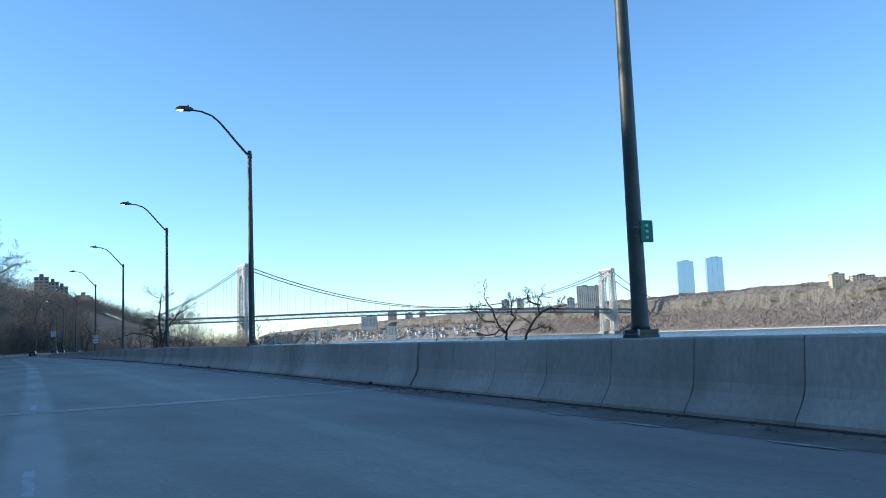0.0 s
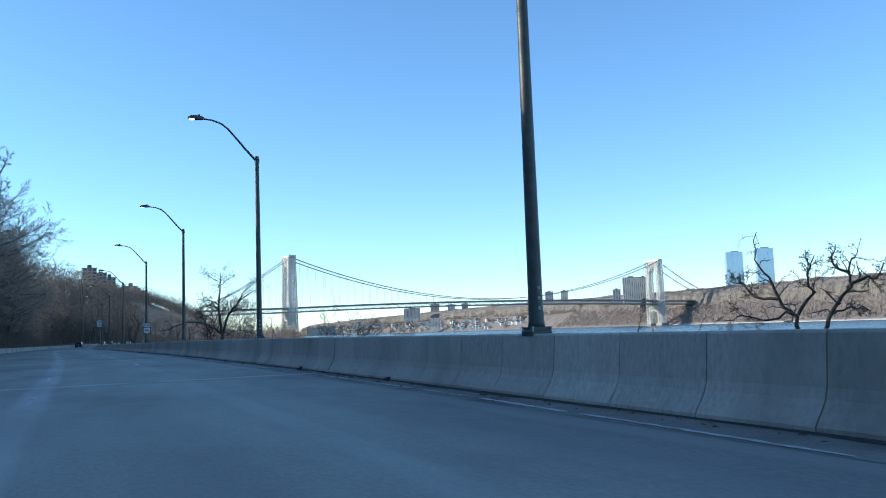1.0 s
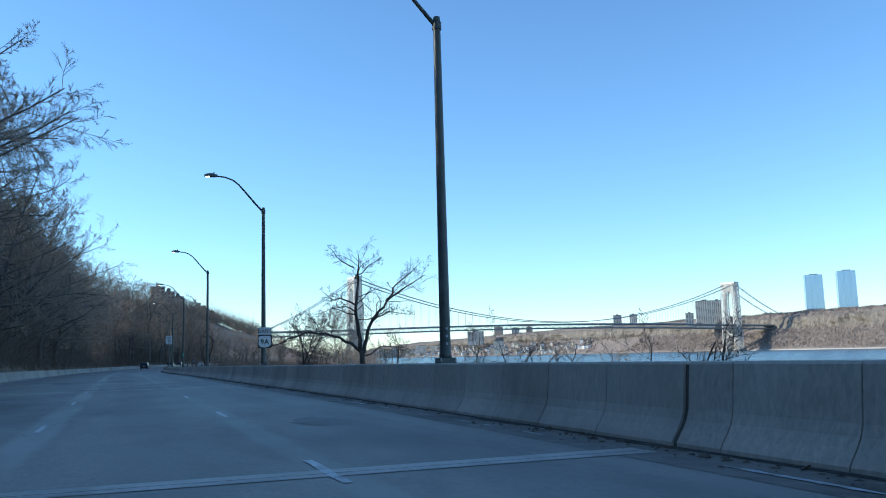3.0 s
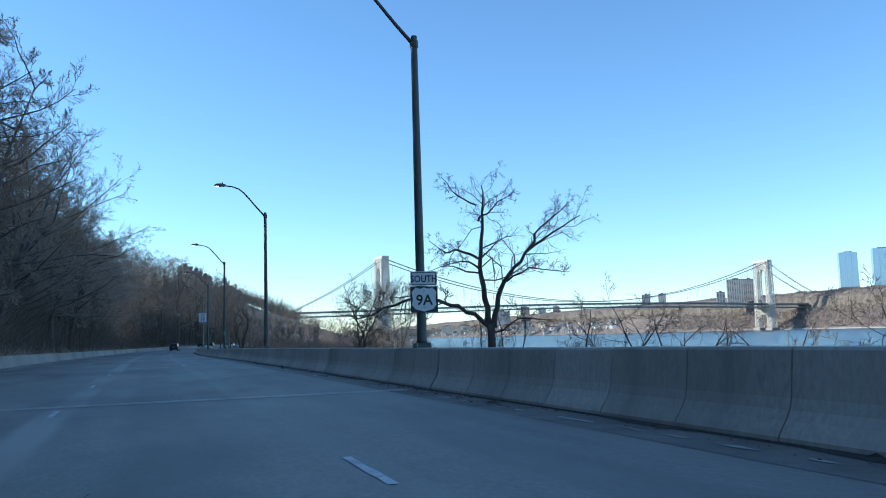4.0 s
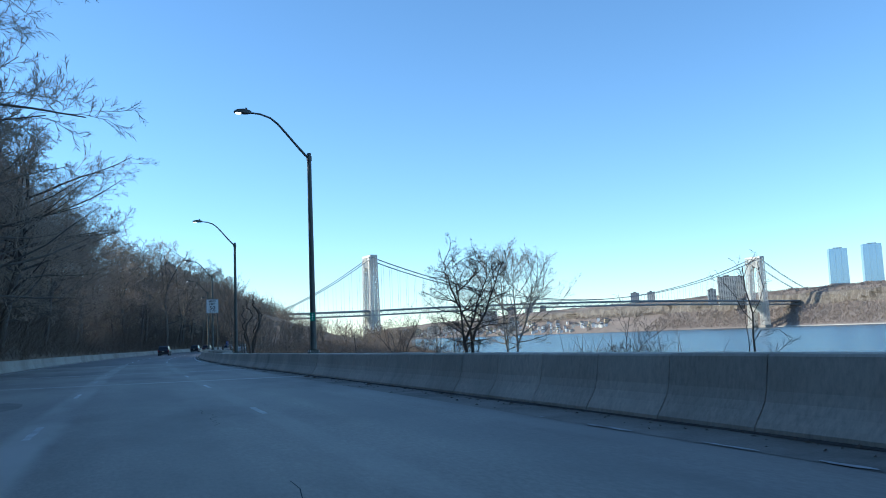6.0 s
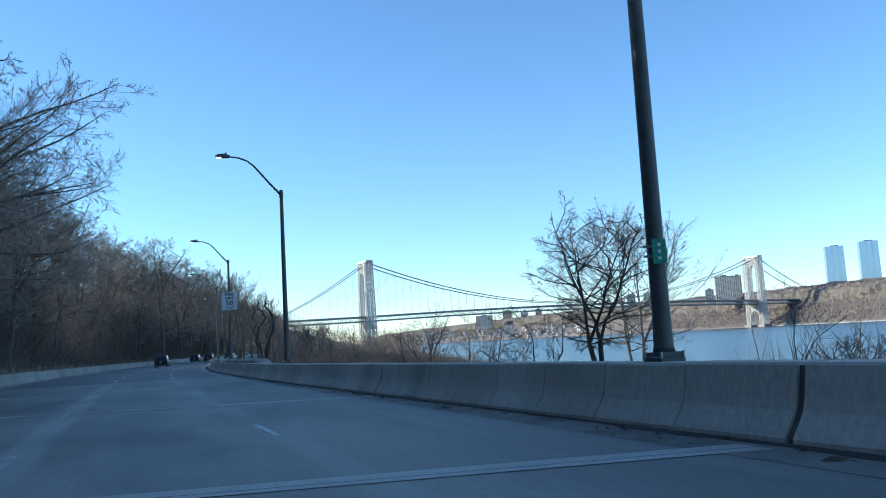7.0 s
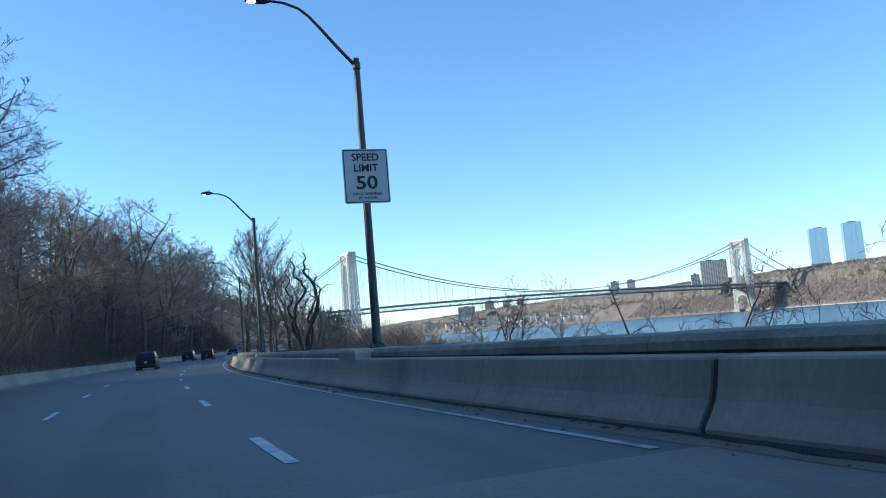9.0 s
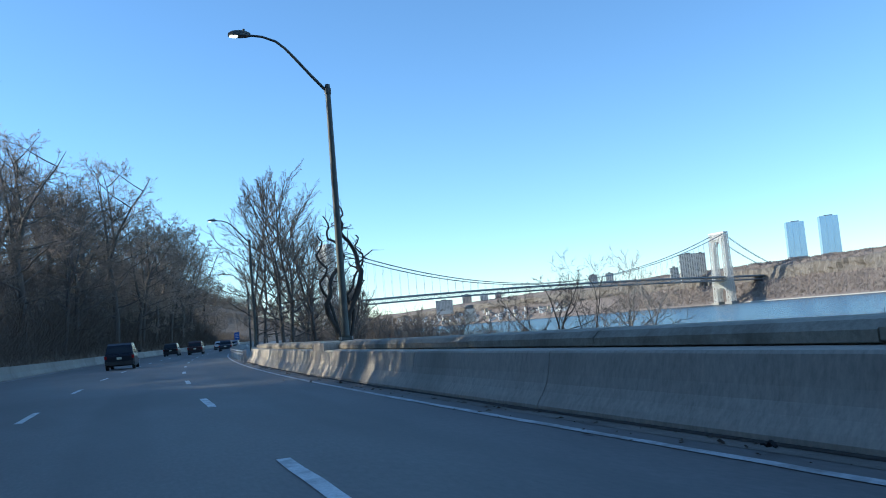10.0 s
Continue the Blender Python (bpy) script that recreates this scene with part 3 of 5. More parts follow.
# bare woods along the slope and the rim, as small upright tufts
mb = MB()
for i in range(20000):
    y = random.uniform(500, 2600) if i % 5 else random.uniform(2600, 4600)
    if i % 3:
        f = random.uniform(0.02, 0.54) if i % 5 else random.uniform(0.5, 0.74)
        p = far_profile(y, ((f, 2 + 158 * f),))[0]
    else:
        f, d = 0.865, random.uniform(5, 70)
        p = far_profile(y, ((f, 113),))[0]
        p = (p[0] + d, p[1], p[2] - 1 + float(np.interp(d, [0, 22, 60, 70], [-3, 9, 15, 16])))
    h, r = random.uniform(2.5, 5.5), random.uniform(0.7, 1.5)
    a = random.random() * 6.28
    k = len(mb.v)
    for j in range(3):
        w = a + j * 2.094
        mb.v.append((p[0] + r * math.cos(w), p[1] + r * math.sin(w), p[2] + h * random.uniform(0.4, 0.7)))
    mb.v += [(p[0], p[1], p[2] - 1.5), (p[0] + random.uniform(-1, 1), p[1] + random.uniform(-1, 1), p[2] + h)]
    for j in range(3):
        mb.f += [(k + j, k + (j + 1) % 3, k + 4), (k + (j + 1) % 3, k + j, k + 3)]
far_twigs = mat("far bare woods", (0.172, 0.137, 0.117), (0.262, 0.216, 0.186), rough=0.95, scale=0.03, fine=9, bump=0)
thing("far_woods", mb, far_twigs, "bare brown woods on the far slope and rim", "woods", kind="stuff")

# ---- buildings far off ----
wall_mats = [mat("pale facade", (0.48, 0.45, 0.40), (0.58, 0.55, 0.5), scale=0.03, bump=0), mat("brick facade", (0.32, 0.25, 0.205), (0.40, 0.325, 0.275), scale=0.03, bump=0), mat("grey facade", (0.34, 0.335, 0.33), (0.43, 0.425, 0.42), scale=0.03, bump=0), mat("yellow stone facade", (0.55, 0.45, 0.30), (0.64, 0.54, 0.38), scale=0.03, bump=0)]
win_dark = plain("dark far windows", (0.05, 0.06, 0.075), 0.25)
roof_mat = mat("roof felt", (0.12, 0.115, 0.11), (0.18, 0.17, 0.165), scale=0.1, bump=0)


def far_house(x, y, width, z0, z1, depth, wall, turn, label, name="apartment_building", category="building", bays=None, group=""):
    """A block with recessed columns of windows on its faces, a roof slab and a plant room."""
    b = thing(name, None, None, label, category, group, at=pose(x, y, z0, 0, 0, turn))
    h = z1 - z0
    mb = MB()
    mb.box(-width / 2, -depth / 2, -15, width / 2, depth / 2, h)
    part("wall", mb, wall, b)
    floors, bays = max(2, int(h / 3.4)), bays or max(3, int(width / 6))
    mb = MB()
    for i in range(bays):
        u, ww = -width / 2 + width * (i + 0.5) / bays, width / bays * 0.28
        v, vv = -depth / 2 + depth * (i + 0.5) / bays, depth / bays * 0.25
        for k in range(floors):
            z = h * (k + 0.35) / floors
            zz = z + h / floors * 0.45
            mb.box(u - ww, -depth / 2 - 0.15, z, u + ww, -depth / 2 + 0.3, zz)
            mb.box(-width / 2 - 0.15, v - vv, z, -width / 2 + 0.3, v + vv, zz)
    tagged(part("glazing", mb, win_dark, b), kind="stuff")
    mb = MB()
    mb.box(-width / 2 - 0.4, -depth / 2 - 0.4, h, width / 2 + 0.4, depth / 2 + 0.4, h + 0.9)
    part("roof", mb, roof_mat, b)
    mb = MB()
    mb.box(-width * 0.16, -depth * 0.2, h + 0.9, width * 0.14, depth * 0.25, h + 4.5)
    part("plant_room", mb, roof_mat, b)
    return b


FAR = [
    (1407, 3637, 71, 54, 98, 2), (1602, 3829, 40, 48, 122, 1), (1676, 3797, 34, 59, 116, 0), (1736, 3770, 28, 62, 120, 1), (1417, 3397, 40, 11, 50, 0), (1313, 4147, 56, 10, 46, 0), (1386, 4071, 92, 7, 44, 0),
    (1667, 2848, 30, 65, 127, 2), (1716, 2818, 27, 63, 128, 0), (1603, 2235, 52, 71, 140, 0), (1663, 2253, 24, 71, 142, 0), (1537, 2220, 23, 72, 102, 2), (1532, 1236, 26, 71, 98, 3), (1562, 1199, 44, 68, 92, 3),
]
for x, y, w, z0, z1, m in FAR:
    far_house(x, y, w, z0, z1, 22, wall_mats[m], -32, ("pale stone", "brown brick", "grey", "yellow stone")[m] + " apartment block across the river", group="blocks across the river")
random.seed(5)
house_white = mat("white house paint", (0.70, 0.69, 0.66), (0.8, 0.79, 0.77), scale=0.05, bump=0)
for i in range(170):
    y = random.uniform(2850, 4300)
    s = far_shore(y)
    d = random.uniform(5, 78)
    x = s + d
    w, h = random.uniform(6, 15), random.uniform(4, 9)
    z = WATER_Z + 3 + (far_top(y) - WATER_Z) * float(np.interp(d, [3, 22, 46, 70, 92], [0.03, 0.12, 0.25, 0.40, 0.55]))
    b = thing("house", None, None, "small pale house on the far shore", "house", "houses on the far shore", at=pose(x, y, z, 0, 0, -20 + random.uniform(-15, 15)))
    mb = MB()
    mb.box(-w / 2, -5, -8, w / 2, 5, h)
    part("wall", mb, (wall_mats + [house_white] * 4)[random.choice((0, 4, 5, 6, 1, 3))], b)
    mb = MB()
    mb.strip([[(-w / 2 - 0.5, -5.5, h), (-w / 2 - 0.5, 5.5, h), (-w / 2 - 0.5, 0, h + 3)], [(w / 2 + 0.5, -5.5, h), (w / 2 + 0.5, 5.5, h), (w / 2 + 0.5, 0, h + 3)]])
    part("roof", mb, roof_mat, b)
# far skyline in pale walls only, which put the haze into their colour
for i in range(16):
    a = radians(14.2 + 2.6 * random.random())
    d = random.uniform(4500, 4850)
    far_house(d * math.sin(a), d * math.cos(a), random.uniform(18, 36), WATER_Z, random.uniform(2, 48), 30, wall_mats[random.choice((0, 0, 3))], -15, "hazy city block far down the river", "city_block", group="far skyline", bays=3)

# two glass towers
glass = bpy.data.materials.new("tower glass")
glass.use_nodes = True
p_ = glass.node_tree.nodes["Principled BSDF"]
p_.inputs["Base Color"].default_value, p_.inputs["Metallic"].default_value, p_.inputs["Roughness"].default_value = (0.42, 0.54, 0.68, 1), 0.75, 0.18
mullion = plain("mullion grey", (0.30, 0.34, 0.38), 0.4, 0.3)
podium = mat("tower podium", (0.2, 0.21, 0.23), (0.27, 0.28, 0.30), scale=0.05, bump=0)
for (x, y, ztop) in ((2068, 2283, 227), (2122, 2199, 232.5)):
    b = thing("glass_tower", None, None, "tall pale-blue glass residential tower on the cliff top", "tower", "twin towers", at=pose(x, y, 80, 0, 0, -30))
    w, d, h = 56, 24, ztop - 80
    mb = MB()
    mb.strip([[(-w / 2 * k, -d / 2, z), (w / 2 * k, -d / 2, z), (w / 2 * k, d / 2, z), (-w / 2 * k, d / 2, z)] for z, k in ((36, 1.0), (h * 0.7, 0.985), (h, 0.96))])
    part("glass_shaft", mb, glass, b)
    mb = MB()
    mb.box(-w / 2 - 0.5, -d / 2 - 0.5, -20, w / 2 + 0.5, d / 2 + 0.5, 36)
    part("podium", mb, podium, b, "dark lower storeys")
    mb = MB()
    mb.box(-w * 0.2, -d * 0.3, h, w * 0.25, d * 0.3, h + 3)
    part("roof_plant", mb, podium, b)
    for i in range(4):
        mb = MB()
        u = -w / 2 + w * i / 3
        mb.beam((u, -d / 2 - 0.05, 36), (u * 0.96, -d / 2 - 0.05, h), 0.35)
        part("mullion", mb, mullion, b)

# blocks on the near ridge
for (x, y, w, z0, z1) in ((14, 1000, 14, 40, 78), (25, 1002, 12, 40, 73), (34, 1004, 12, 40, 68), (58, 1050, 14, 30, 61), (67, 1053, 12, 30, 56), (74, 1056, 9, 28, 52)):
    far_house(x, y, w, z0, z1, 16, wall_mats[1], 0, "brown brick apartment tower on the wooded ridge", "ridge_tower", group="towers on the ridge", bays=3)


# ---- the suspension bridge ----
NY, NJ = Vector((429.6, 1861.7, 0)), Vector((1490.6, 1968.4, 0))
U = (NJ - NY).normalized()
V = Vector((-U.y, U.x, 0))
UP = Vector((0, 0, 1))
TOP_Z, DECK_Z, HALF = 172.9, 58.5, 19.5
bridge = thing("suspension_bridge", None, None, "grey steel suspension bridge with lattice towers across the river", "bridge")


def tower(c):
    """Four-legged lattice tower with arched portals above and below the roadway."""
    t = new("tower", None)
    t.parent = bridge
    levels = [WATER_Z + 6 + (TOP_Z - 4 - WATER_Z - 6) * i / 15 for i in range(16)]

    def at(side, du, dv, z):
        k = (z - WATER_Z) / (TOP_Z - WATER_Z)
        return c + V * (side * (HALF + 2.5 * (1 - k)) + dv * (7.0 - 1.6 * k)) + U * (du * (9.0 - 2.2 * k)) + UP * z

    for side in (-1, 1):
        mb = MB()
        for du in (-1, 0, 1):
            for dv in (-1, 1):
                for i in range(15):
                    mb.beam(at(side, du, dv, levels[i]), at(side, du, dv, levels[i + 1]), 1.75)
        for i in range(16):
            z = levels[i]
            for du in (-1, 1):
                mb.beam(at(side, du, -1, z), at(side, du, 1, z), 0.8)
            for dv in (-1, 1):
                mb.beam(at(side, -1, dv, z), at(side, 1, dv, z), 0.8)
            if i < 15:
                z2 = levels[i + 1]
                for du in (-1, 1):
                    mb.beam(at(side, du, -1, z), at(side, du, 1, z2), 0.95)
                    mb.beam(at(side, du, 1, z), at(side, du, -1, z2), 0.95)
                for dv in (-1, 1):
                    for a, b in ((-1, 0), (0, 1)):
                        mb.beam(at(side, a, dv, z), at(side, b, dv, z2), 0.95)
                        mb.beam(at(side, b, dv, z), at(side, a, dv, z2), 0.95)
        part("lattice_leg", mb, bridge_paint, t)
        mb = MB()
        q = c + V * side * (HALF + 2.5)
        rows = [[q + V * a * 12 * s + U * b * 14 * s + UP * z for a, b in ((-1, -1), (1, -1), (1, 1), (-1, 1))] for z, s in ((WATER_Z - 4, 1.0), (WATER_Z + 5, 0.95), (WATER_Z + 6, 0.9))]
        mb.strip(rows)
        part("pier", mb, stone, t, "stone pier in the water")
    for lo, hi, name in ((TOP_Z - 46, TOP_Z - 4, "upper_portal"), (WATER_Z + 28, DECK_Z - 14, "lower_portal")):
        mb = MB()
        for du in (-1, 1):
            inner = HALF - 5.4
            n = 12
            prev = None
            for i in range(n + 1):
                w = math.pi * i / n
                v, z = -inner * math.cos(w), lo + (hi - lo) * 0.55 * math.sin(w) ** 0.8
                p = c + U * du * 7.2 + V * v + UP * z
                top = c + U * du * 7.2 + V * v + UP * hi
                if prev is not None:
                    mb.beam(prev, p, 1.6)
                    mb.beam(prev, top, 0.8)
                    mb.beam(p, ptop, 0.8)
                    mb.beam(ptop, top, 1.8)
                    mid, pmid = p.lerp(top, 0.5), prev.lerp(ptop, 0.5)
                    mb.beam(mid, pmid, 0.8)
                prev, ptop = p, top
        part(name, mb, bridge_paint, t, "arched lattice portal")
    mb = MB()
    q = [c + V * a * (HALF + 6.5) + U * b * 7.6 for a, b in ((-1, -1), (1, -1), (1, 1), (-1, 1))]
    mb.strip([[p + UP * (TOP_Z - 4) for p in q], [p + UP * TOP_Z for p in q]])
    part("saddle_house", mb, bridge_paint, t, "solid top of the tower")


def deck_z(s):
    """Roadway height along the bridge; s runs 0 to 1 from tower to tower."""
    return DECK_Z + 7.5 * (1 - (2 * s - 1) ** 2)


SPAN = 1067.0
tower(NY)
tower(NJ)


def on_bridge(s, v, z):
    return NY + U * (SPAN * s) + V * v + UP * z


S0, S1 = -0.30, 1.20
steps = [S0 + (S1 - S0) * i / 60 for i in range(61)]


def dz(s):
    return deck_z(s) if 0 <= s <= 1 else DECK_Z - (0 - s if s < 0 else s - 1) * 14


for name, z_off, thick, label in (("upper_deck", 0.0, 2.6, "upper roadway"), ("lower_deck", -9.5, 1.8, "lower roadway")):
    mb = MB()
    mb.strip([[on_bridge(s, v, dz(s) + z_off + h) for v, h in ((-18, -thick), (18, -thick), (18, 0.6), (-18, 0.6))] for s in steps])
    part(name, mb, bridge_dark, bridge, label)
for side in (-1, 1):
    mb = MB()
    n = 150
    for i in range(n):
        s, e = S0 + (S1 - S0) * i / n, S0 + (S1 - S0) * (i + 1) / n
        lo, hi = on_bridge(s, side * 17.5, dz(s) - 9.5), on_bridge(e, side * 17.5, dz(e) - 1)
        if i % 2:
            lo, hi = on_bridge(s, side * 17.5, dz(s) - 1), on_bridge(e, side * 17.5, dz(e) - 9.5)
        mb.beam(lo, hi, 0.55)
        mb.beam(on_bridge(s, side * 17.5, dz(s) - 1), on_bridge(s, side * 17.5, dz(s) - 9.5), 0.5)
    part("deck_truss", mb, bridge_dark, bridge, "steel truss between the roadways")


def cable_z(s):
    if 0 <= s <= 1:
        low = deck_z(0.5) + 4.5
        return low + (TOP_Z - 5 - low) * (2 * s - 1) ** 2
    d = (-s if s < 0 else s - 1) * SPAN
    reach = 200.0 if s > 1 else 192.0
    k = min(d / reach, 1.0)
    end = 70.0 if s > 1 else 60
    return TOP_Z - 5 + (end - TOP_Z + 5) * k - 14 * math.sin(math.pi * k) * 0.5


for v in (-19.5, -15.5, 15.5, 19.5):
    mb = MB()
    ss = [i / 40 for i in range(41)]
    for run in (ss, [-0.18 * i / 12 for i in range(13)], [1 + 0.187 * i / 8 for i in range(9)]):
        mb.tube([on_bridge(s, v, cable_z(s)) for s in run], [0.62] * len(run), 6)
    part("main_cable", mb, bridge_dark, bridge)
for v in (-17.5, 17.5):
    for i in range(1, 58):
        s = i / 58
        mb = MB()
        mb.beam(on_bridge(s, v, dz(s)), on_bridge(s, v, cable_z(s)), 0.34)
        part("suspender", mb, bridge_dark, bridge)
    for i in range(1, 11):
        s = -0.18 * i / 11
        mb = MB()
        mb.beam(on_bridge(s, v, dz(s)), on_bridge(s, v, max(cable_z(s), dz(s) + 1)), 0.34)
        part("suspender", mb, bridge_dark, bridge)
for s, w, hz in ((-0.212, 62, 60), (1.205, 60, 70)):
    mb = MB()
    c = on_bridge(s, 0, 0)
    mb.strip([[c + U * a * w * k + V * b * 26 * k + UP * z for a, b in ((-0.5, -1), (0.5, -1), (0.5, 1), (-0.5, 1))] for z, k in ((WATER_Z - 4, 1.25), (20, 1.1), (hz - 8, 1.0))])
    part("anchorage", mb, stone, bridge, "concrete anchorage")


# ---- lamp posts ----
random.seed(21)


def lamp_post(at):
    """A tapered octagonal post with a foot, an upswept arm and a flat luminaire; the arm points to -x."""
    post = thing("street_lamp", None, None, "dark green steel street lamp with upswept arm and lit head", "street lamp", "lamps along the barrier", at=at)
    mb = MB()
    mb.strip([[(a * w, b * w, z) for a, b in ((-1, -1), (1, -1), (1, 1), (-1, 1))] for z, w in ((-0.03, 0.19), (0.05, 0.19), (0.07, 0.165), (0.12, 0.165))])
    foot = part("base_plate", mb, steel_green, post)
    for a, b in ((-1, -1), (1, -1), (1, 1), (-1, 1)):
        mb = MB()
        mb.tube([(a * 0.175, b * 0.175, 0.04), (a * 0.175, b * 0.175, 0.13)], [0.02, 0.02], 6)
        part("bolt", mb, steel_grey, foot)
    mb = MB()
    mb.tube([(0, 0, 0.12), (0, 0, 0.2), (0, 0, 0.55), (0, 0, 4), (0, 0, 8.06), (0, 0, 8.13)], [0.150, 0.135, 0.124, 0.106, 0.086, 0.08], 10)
    part("pole", mb, steel_green, post, smooth=True)
    mb = MB()
    mb.tube([(0, 0, 7.82), (0, 0, 8.0)], [0.11, 0.11], 10)
    part("collar", mb, steel_green, post)
    pts = [(0, 0, 7.88), (-0.5, 0, 8.42), (-0.97, 0, 8.97), (-1.26, 0, 9.29), (-1.54, 0, 9.51), (-1.95, 0, 9.65), (-2.4, 0, 9.69)]
    mb = MB()
    mb.tube(pts, [0.052, 0.048, 0.045, 0.042, 0.04, 0.038, 0.036], 8)
    part("arm", mb, steel_green, post, smooth=True)
    mb = MB()
    mb.strip([[(x, -w, 9.70 + d), (x, w, 9.70 + d), (x, w * 0.8, 9.70 + h), (x, -w * 0.8, 9.70 + h)] for x, w, d, h in ((-2.3, 0.06, -0.04, 0.05), (-2.42, 0.13, -0.055, 0.08), (-2.62, 0.17, -0.055, 0.11), (-2.84, 0.16, -0.05, 0.09), (-2.98, 0.1, -0.03, 0.03))])
    head = part("luminaire", mb, steel_green, post, "flat cobra-head luminaire")
    mb = MB()
    mb.strip([[(x, -w, 9.64), (x, w, 9.64), (x, w * 0.7, 9.64 - d), (x, -w * 0.7, 9.64 - d)] for x, w, d in ((-2.70, 0.10, 0.006), (-2.77, 0.12, 0.022), (-2.86, 0.11, 0.022), (-2.94, 0.07, 0.006))])
    part("lens", mb, lens_on, head, "glowing lens")
    mb = MB()
    mb.tube([(-2.5, 0, 9.78), (-2.5, 0, 9.88)], [0.045, 0.04], 8)
    part("photocell", mb, steel_green, head)
    return post


def post_base(i):
    y = POST_Y[i]
    h = 0.96 if 230 < y < 270 else bar_top(y) if y < 230 else 0.15
    return on_road(y, {2: -0.08, 3: 0.06, 4: 0.06}.get(i, 0.0), h)


POSTS = list(range(1, 12))
first = None
for i in POSTS:
    b = post_base(i)
    if i == 11:
        b = on_road(POST_Y[i], 0.2, 0.75)
        mb = MB()
        mb.strip([[(u * w, v * w, z) for u, v in ((-1, -1), (1, -1), (1, 1), (-1, 1))] for z, w in ((-1.6, 0.34), (-0.08, 0.32), (-0.03, 0.29))])
        thing("lamp_plinth", mb, concrete, "grey concrete plinth below a street lamp", "plinth", at=pose(b.x, b.y, b.z, 0, 0, road_turn(b.y)))
    m = pose(b.x, b.y, b.z, 0, 0, road_turn(b.y) + random.uniform(-2, 2))
    if first is None:
        first = lamp_post(m)
    else:
        copy_thing(first, m)
for y in (338, 374, 412, 452):
    b = on_road(y, 0.6, -0.6)
    copy_thing(first, pose(b.x, b.y, b.z, 0, 0, road_turn(b.y)))

# ---- signs ----
sign_white = mat("sign white", (0.60, 0.61, 0.62), (0.68, 0.69, 0.70), rough=0.45, scale=4, bump=0.05)
sign_black = plain("sign black", (0.015, 0.016, 0.018), 0.5)
sign_green = mat("sign green", (0.015, 0.20, 0.12), (0.025, 0.26, 0.16), rough=0.45, scale=5, bump=0)
alu = plain("sign back aluminium", (0.45, 0.46, 0.47), 0.4, 0.8)


def letters(text, size, x, z, parent, width=1.0, material=None):
    """Raised lettering in the sign's plane, centred on x."""
    cu = bpy.data.curves.new("text", "FONT")
    cu.body, cu.size, cu.extrude, cu.offset, cu.align_x, cu.resolution_u = text, size, 0.0015, size * 0.018, "CENTER", 3
    tmp = new("text", cu)
    me = bpy.data.meshes.new_from_object(tmp.evaluated_get(bpy.context.evaluated_depsgraph_get()))
    bpy.data.objects.remove(tmp)
    me.materials.clear()
    me.materials.append(material or sign_black)
    ob = new("lettering", me)
    ob.parent = parent
    ob.matrix_basis = Matrix.LocRotScale((x, -0.012, z), Euler((radians(90), 0, 0)), (width, 1, 1))
    return ob


def plate(w, h, r, y0, y1, ox=0.0, oz=0.0):
    """A plate with rounded corners in the x-z plane."""
    ring = []
    for cx, cz, a0 in ((w / 2 - r, h / 2 - r, 0), (-w / 2 + r, h / 2 - r, 90), (-w / 2 + r, -h / 2 + r, 180), (w / 2 - r, -h / 2 + r, 270)):
        ring += [(ox + cx + r * math.cos(radians(a0 + k * 22.5)), oz + cz + r * math.sin(radians(a0 + k * 22.5))) for k in range(5)]
    mb = MB()
    mb.strip([[(x, y1, z) for x, z in ring], [(x, y0, z) for x, z in ring]])
    return mb


def straps(parent, z_list, y=0.0):
    for z in z_list:
        mb = MB()
        mb.strip([[(0.16 * math.cos(a) , 0.15 + 0.16 * math.sin(a), zz) for a in [i * math.pi / 6 for i in range(12)]] for zz in (z - 0.02, z + 0.02)])
        part("strap", mb, alu, parent)


def border(w, h, t, parent, y=-0.0035, oz=0.0):
    mb = MB()
    i = 0.025
    for a, b, c, d in ((-w / 2 + i, -h / 2 + i, w / 2 - i, -h / 2 + i + t), (-w / 2 + i, h / 2 - i - t, w / 2 - i, h / 2 - i), (-w / 2 + i, -h / 2 + i + t, -w / 2 + i + t, h / 2 - i - t), (w / 2 - i - t, -h / 2 + i + t, w / 2 - i, h / 2 - i - t)):
        mb.box(a, y - 0.001, b + oz, c, y + 0.003, d + oz)
    part("border", mb, sign_black, parent)


# speed limit
b = post_base(9)
sp = thing("speed_limit_sign", None, None, "white rectangular speed limit sign strapped to a lamp post", "sign", at=pose(b.x, b.y - 0.155, b.z + 4.73, 0, 0, road_turn(b.y) - 2))
part("panel", plate(1.28, 1.52, 0.06, 0.0, 0.012), sign_white, sp)
border(1.28, 1.52, 0.024, sp)
letters("SPEED", 0.29, 0, 0.43, sp, 0.98)
letters("LIMIT", 0.29, 0, 0.13, sp, 1.02)
letters("50", 0.52, 0, -0.36, sp, 1.2)
letters("SPEED CHECKED", 0.1, 0, -0.53, sp, 1.1)
letters("BY RADAR", 0.1, 0, -0.65, sp, 1.1)
straps(sp, (-0.5, 0.5))
# route marker: direction plate over a shield
b = post_base(5)
rs = thing("direction_plate", None, None, "small white plate reading SOUTH on a lamp post", "sign", at=pose(b.x + 0.04, b.y - 0.165, b.z + 1.745, 0, 0, road_turn(b.y) - 8))
part("panel", plate(0.68, 0.37, 0.03, 0.0, 0.01), sign_white, rs)
border(0.68, 0.37, 0.018, rs)
letters("SOUTH", 0.235, 0, -0.085, rs, 0.88)
straps(rs, (0.0,))
sh = thing("route_shield", None, None, "white route shield numbered 9A on a black square plate", "sign", at=pose(b.x + 0.04, b.y - 0.165, b.z + 1.22, 0, 0, road_turn(b.y) - 8))
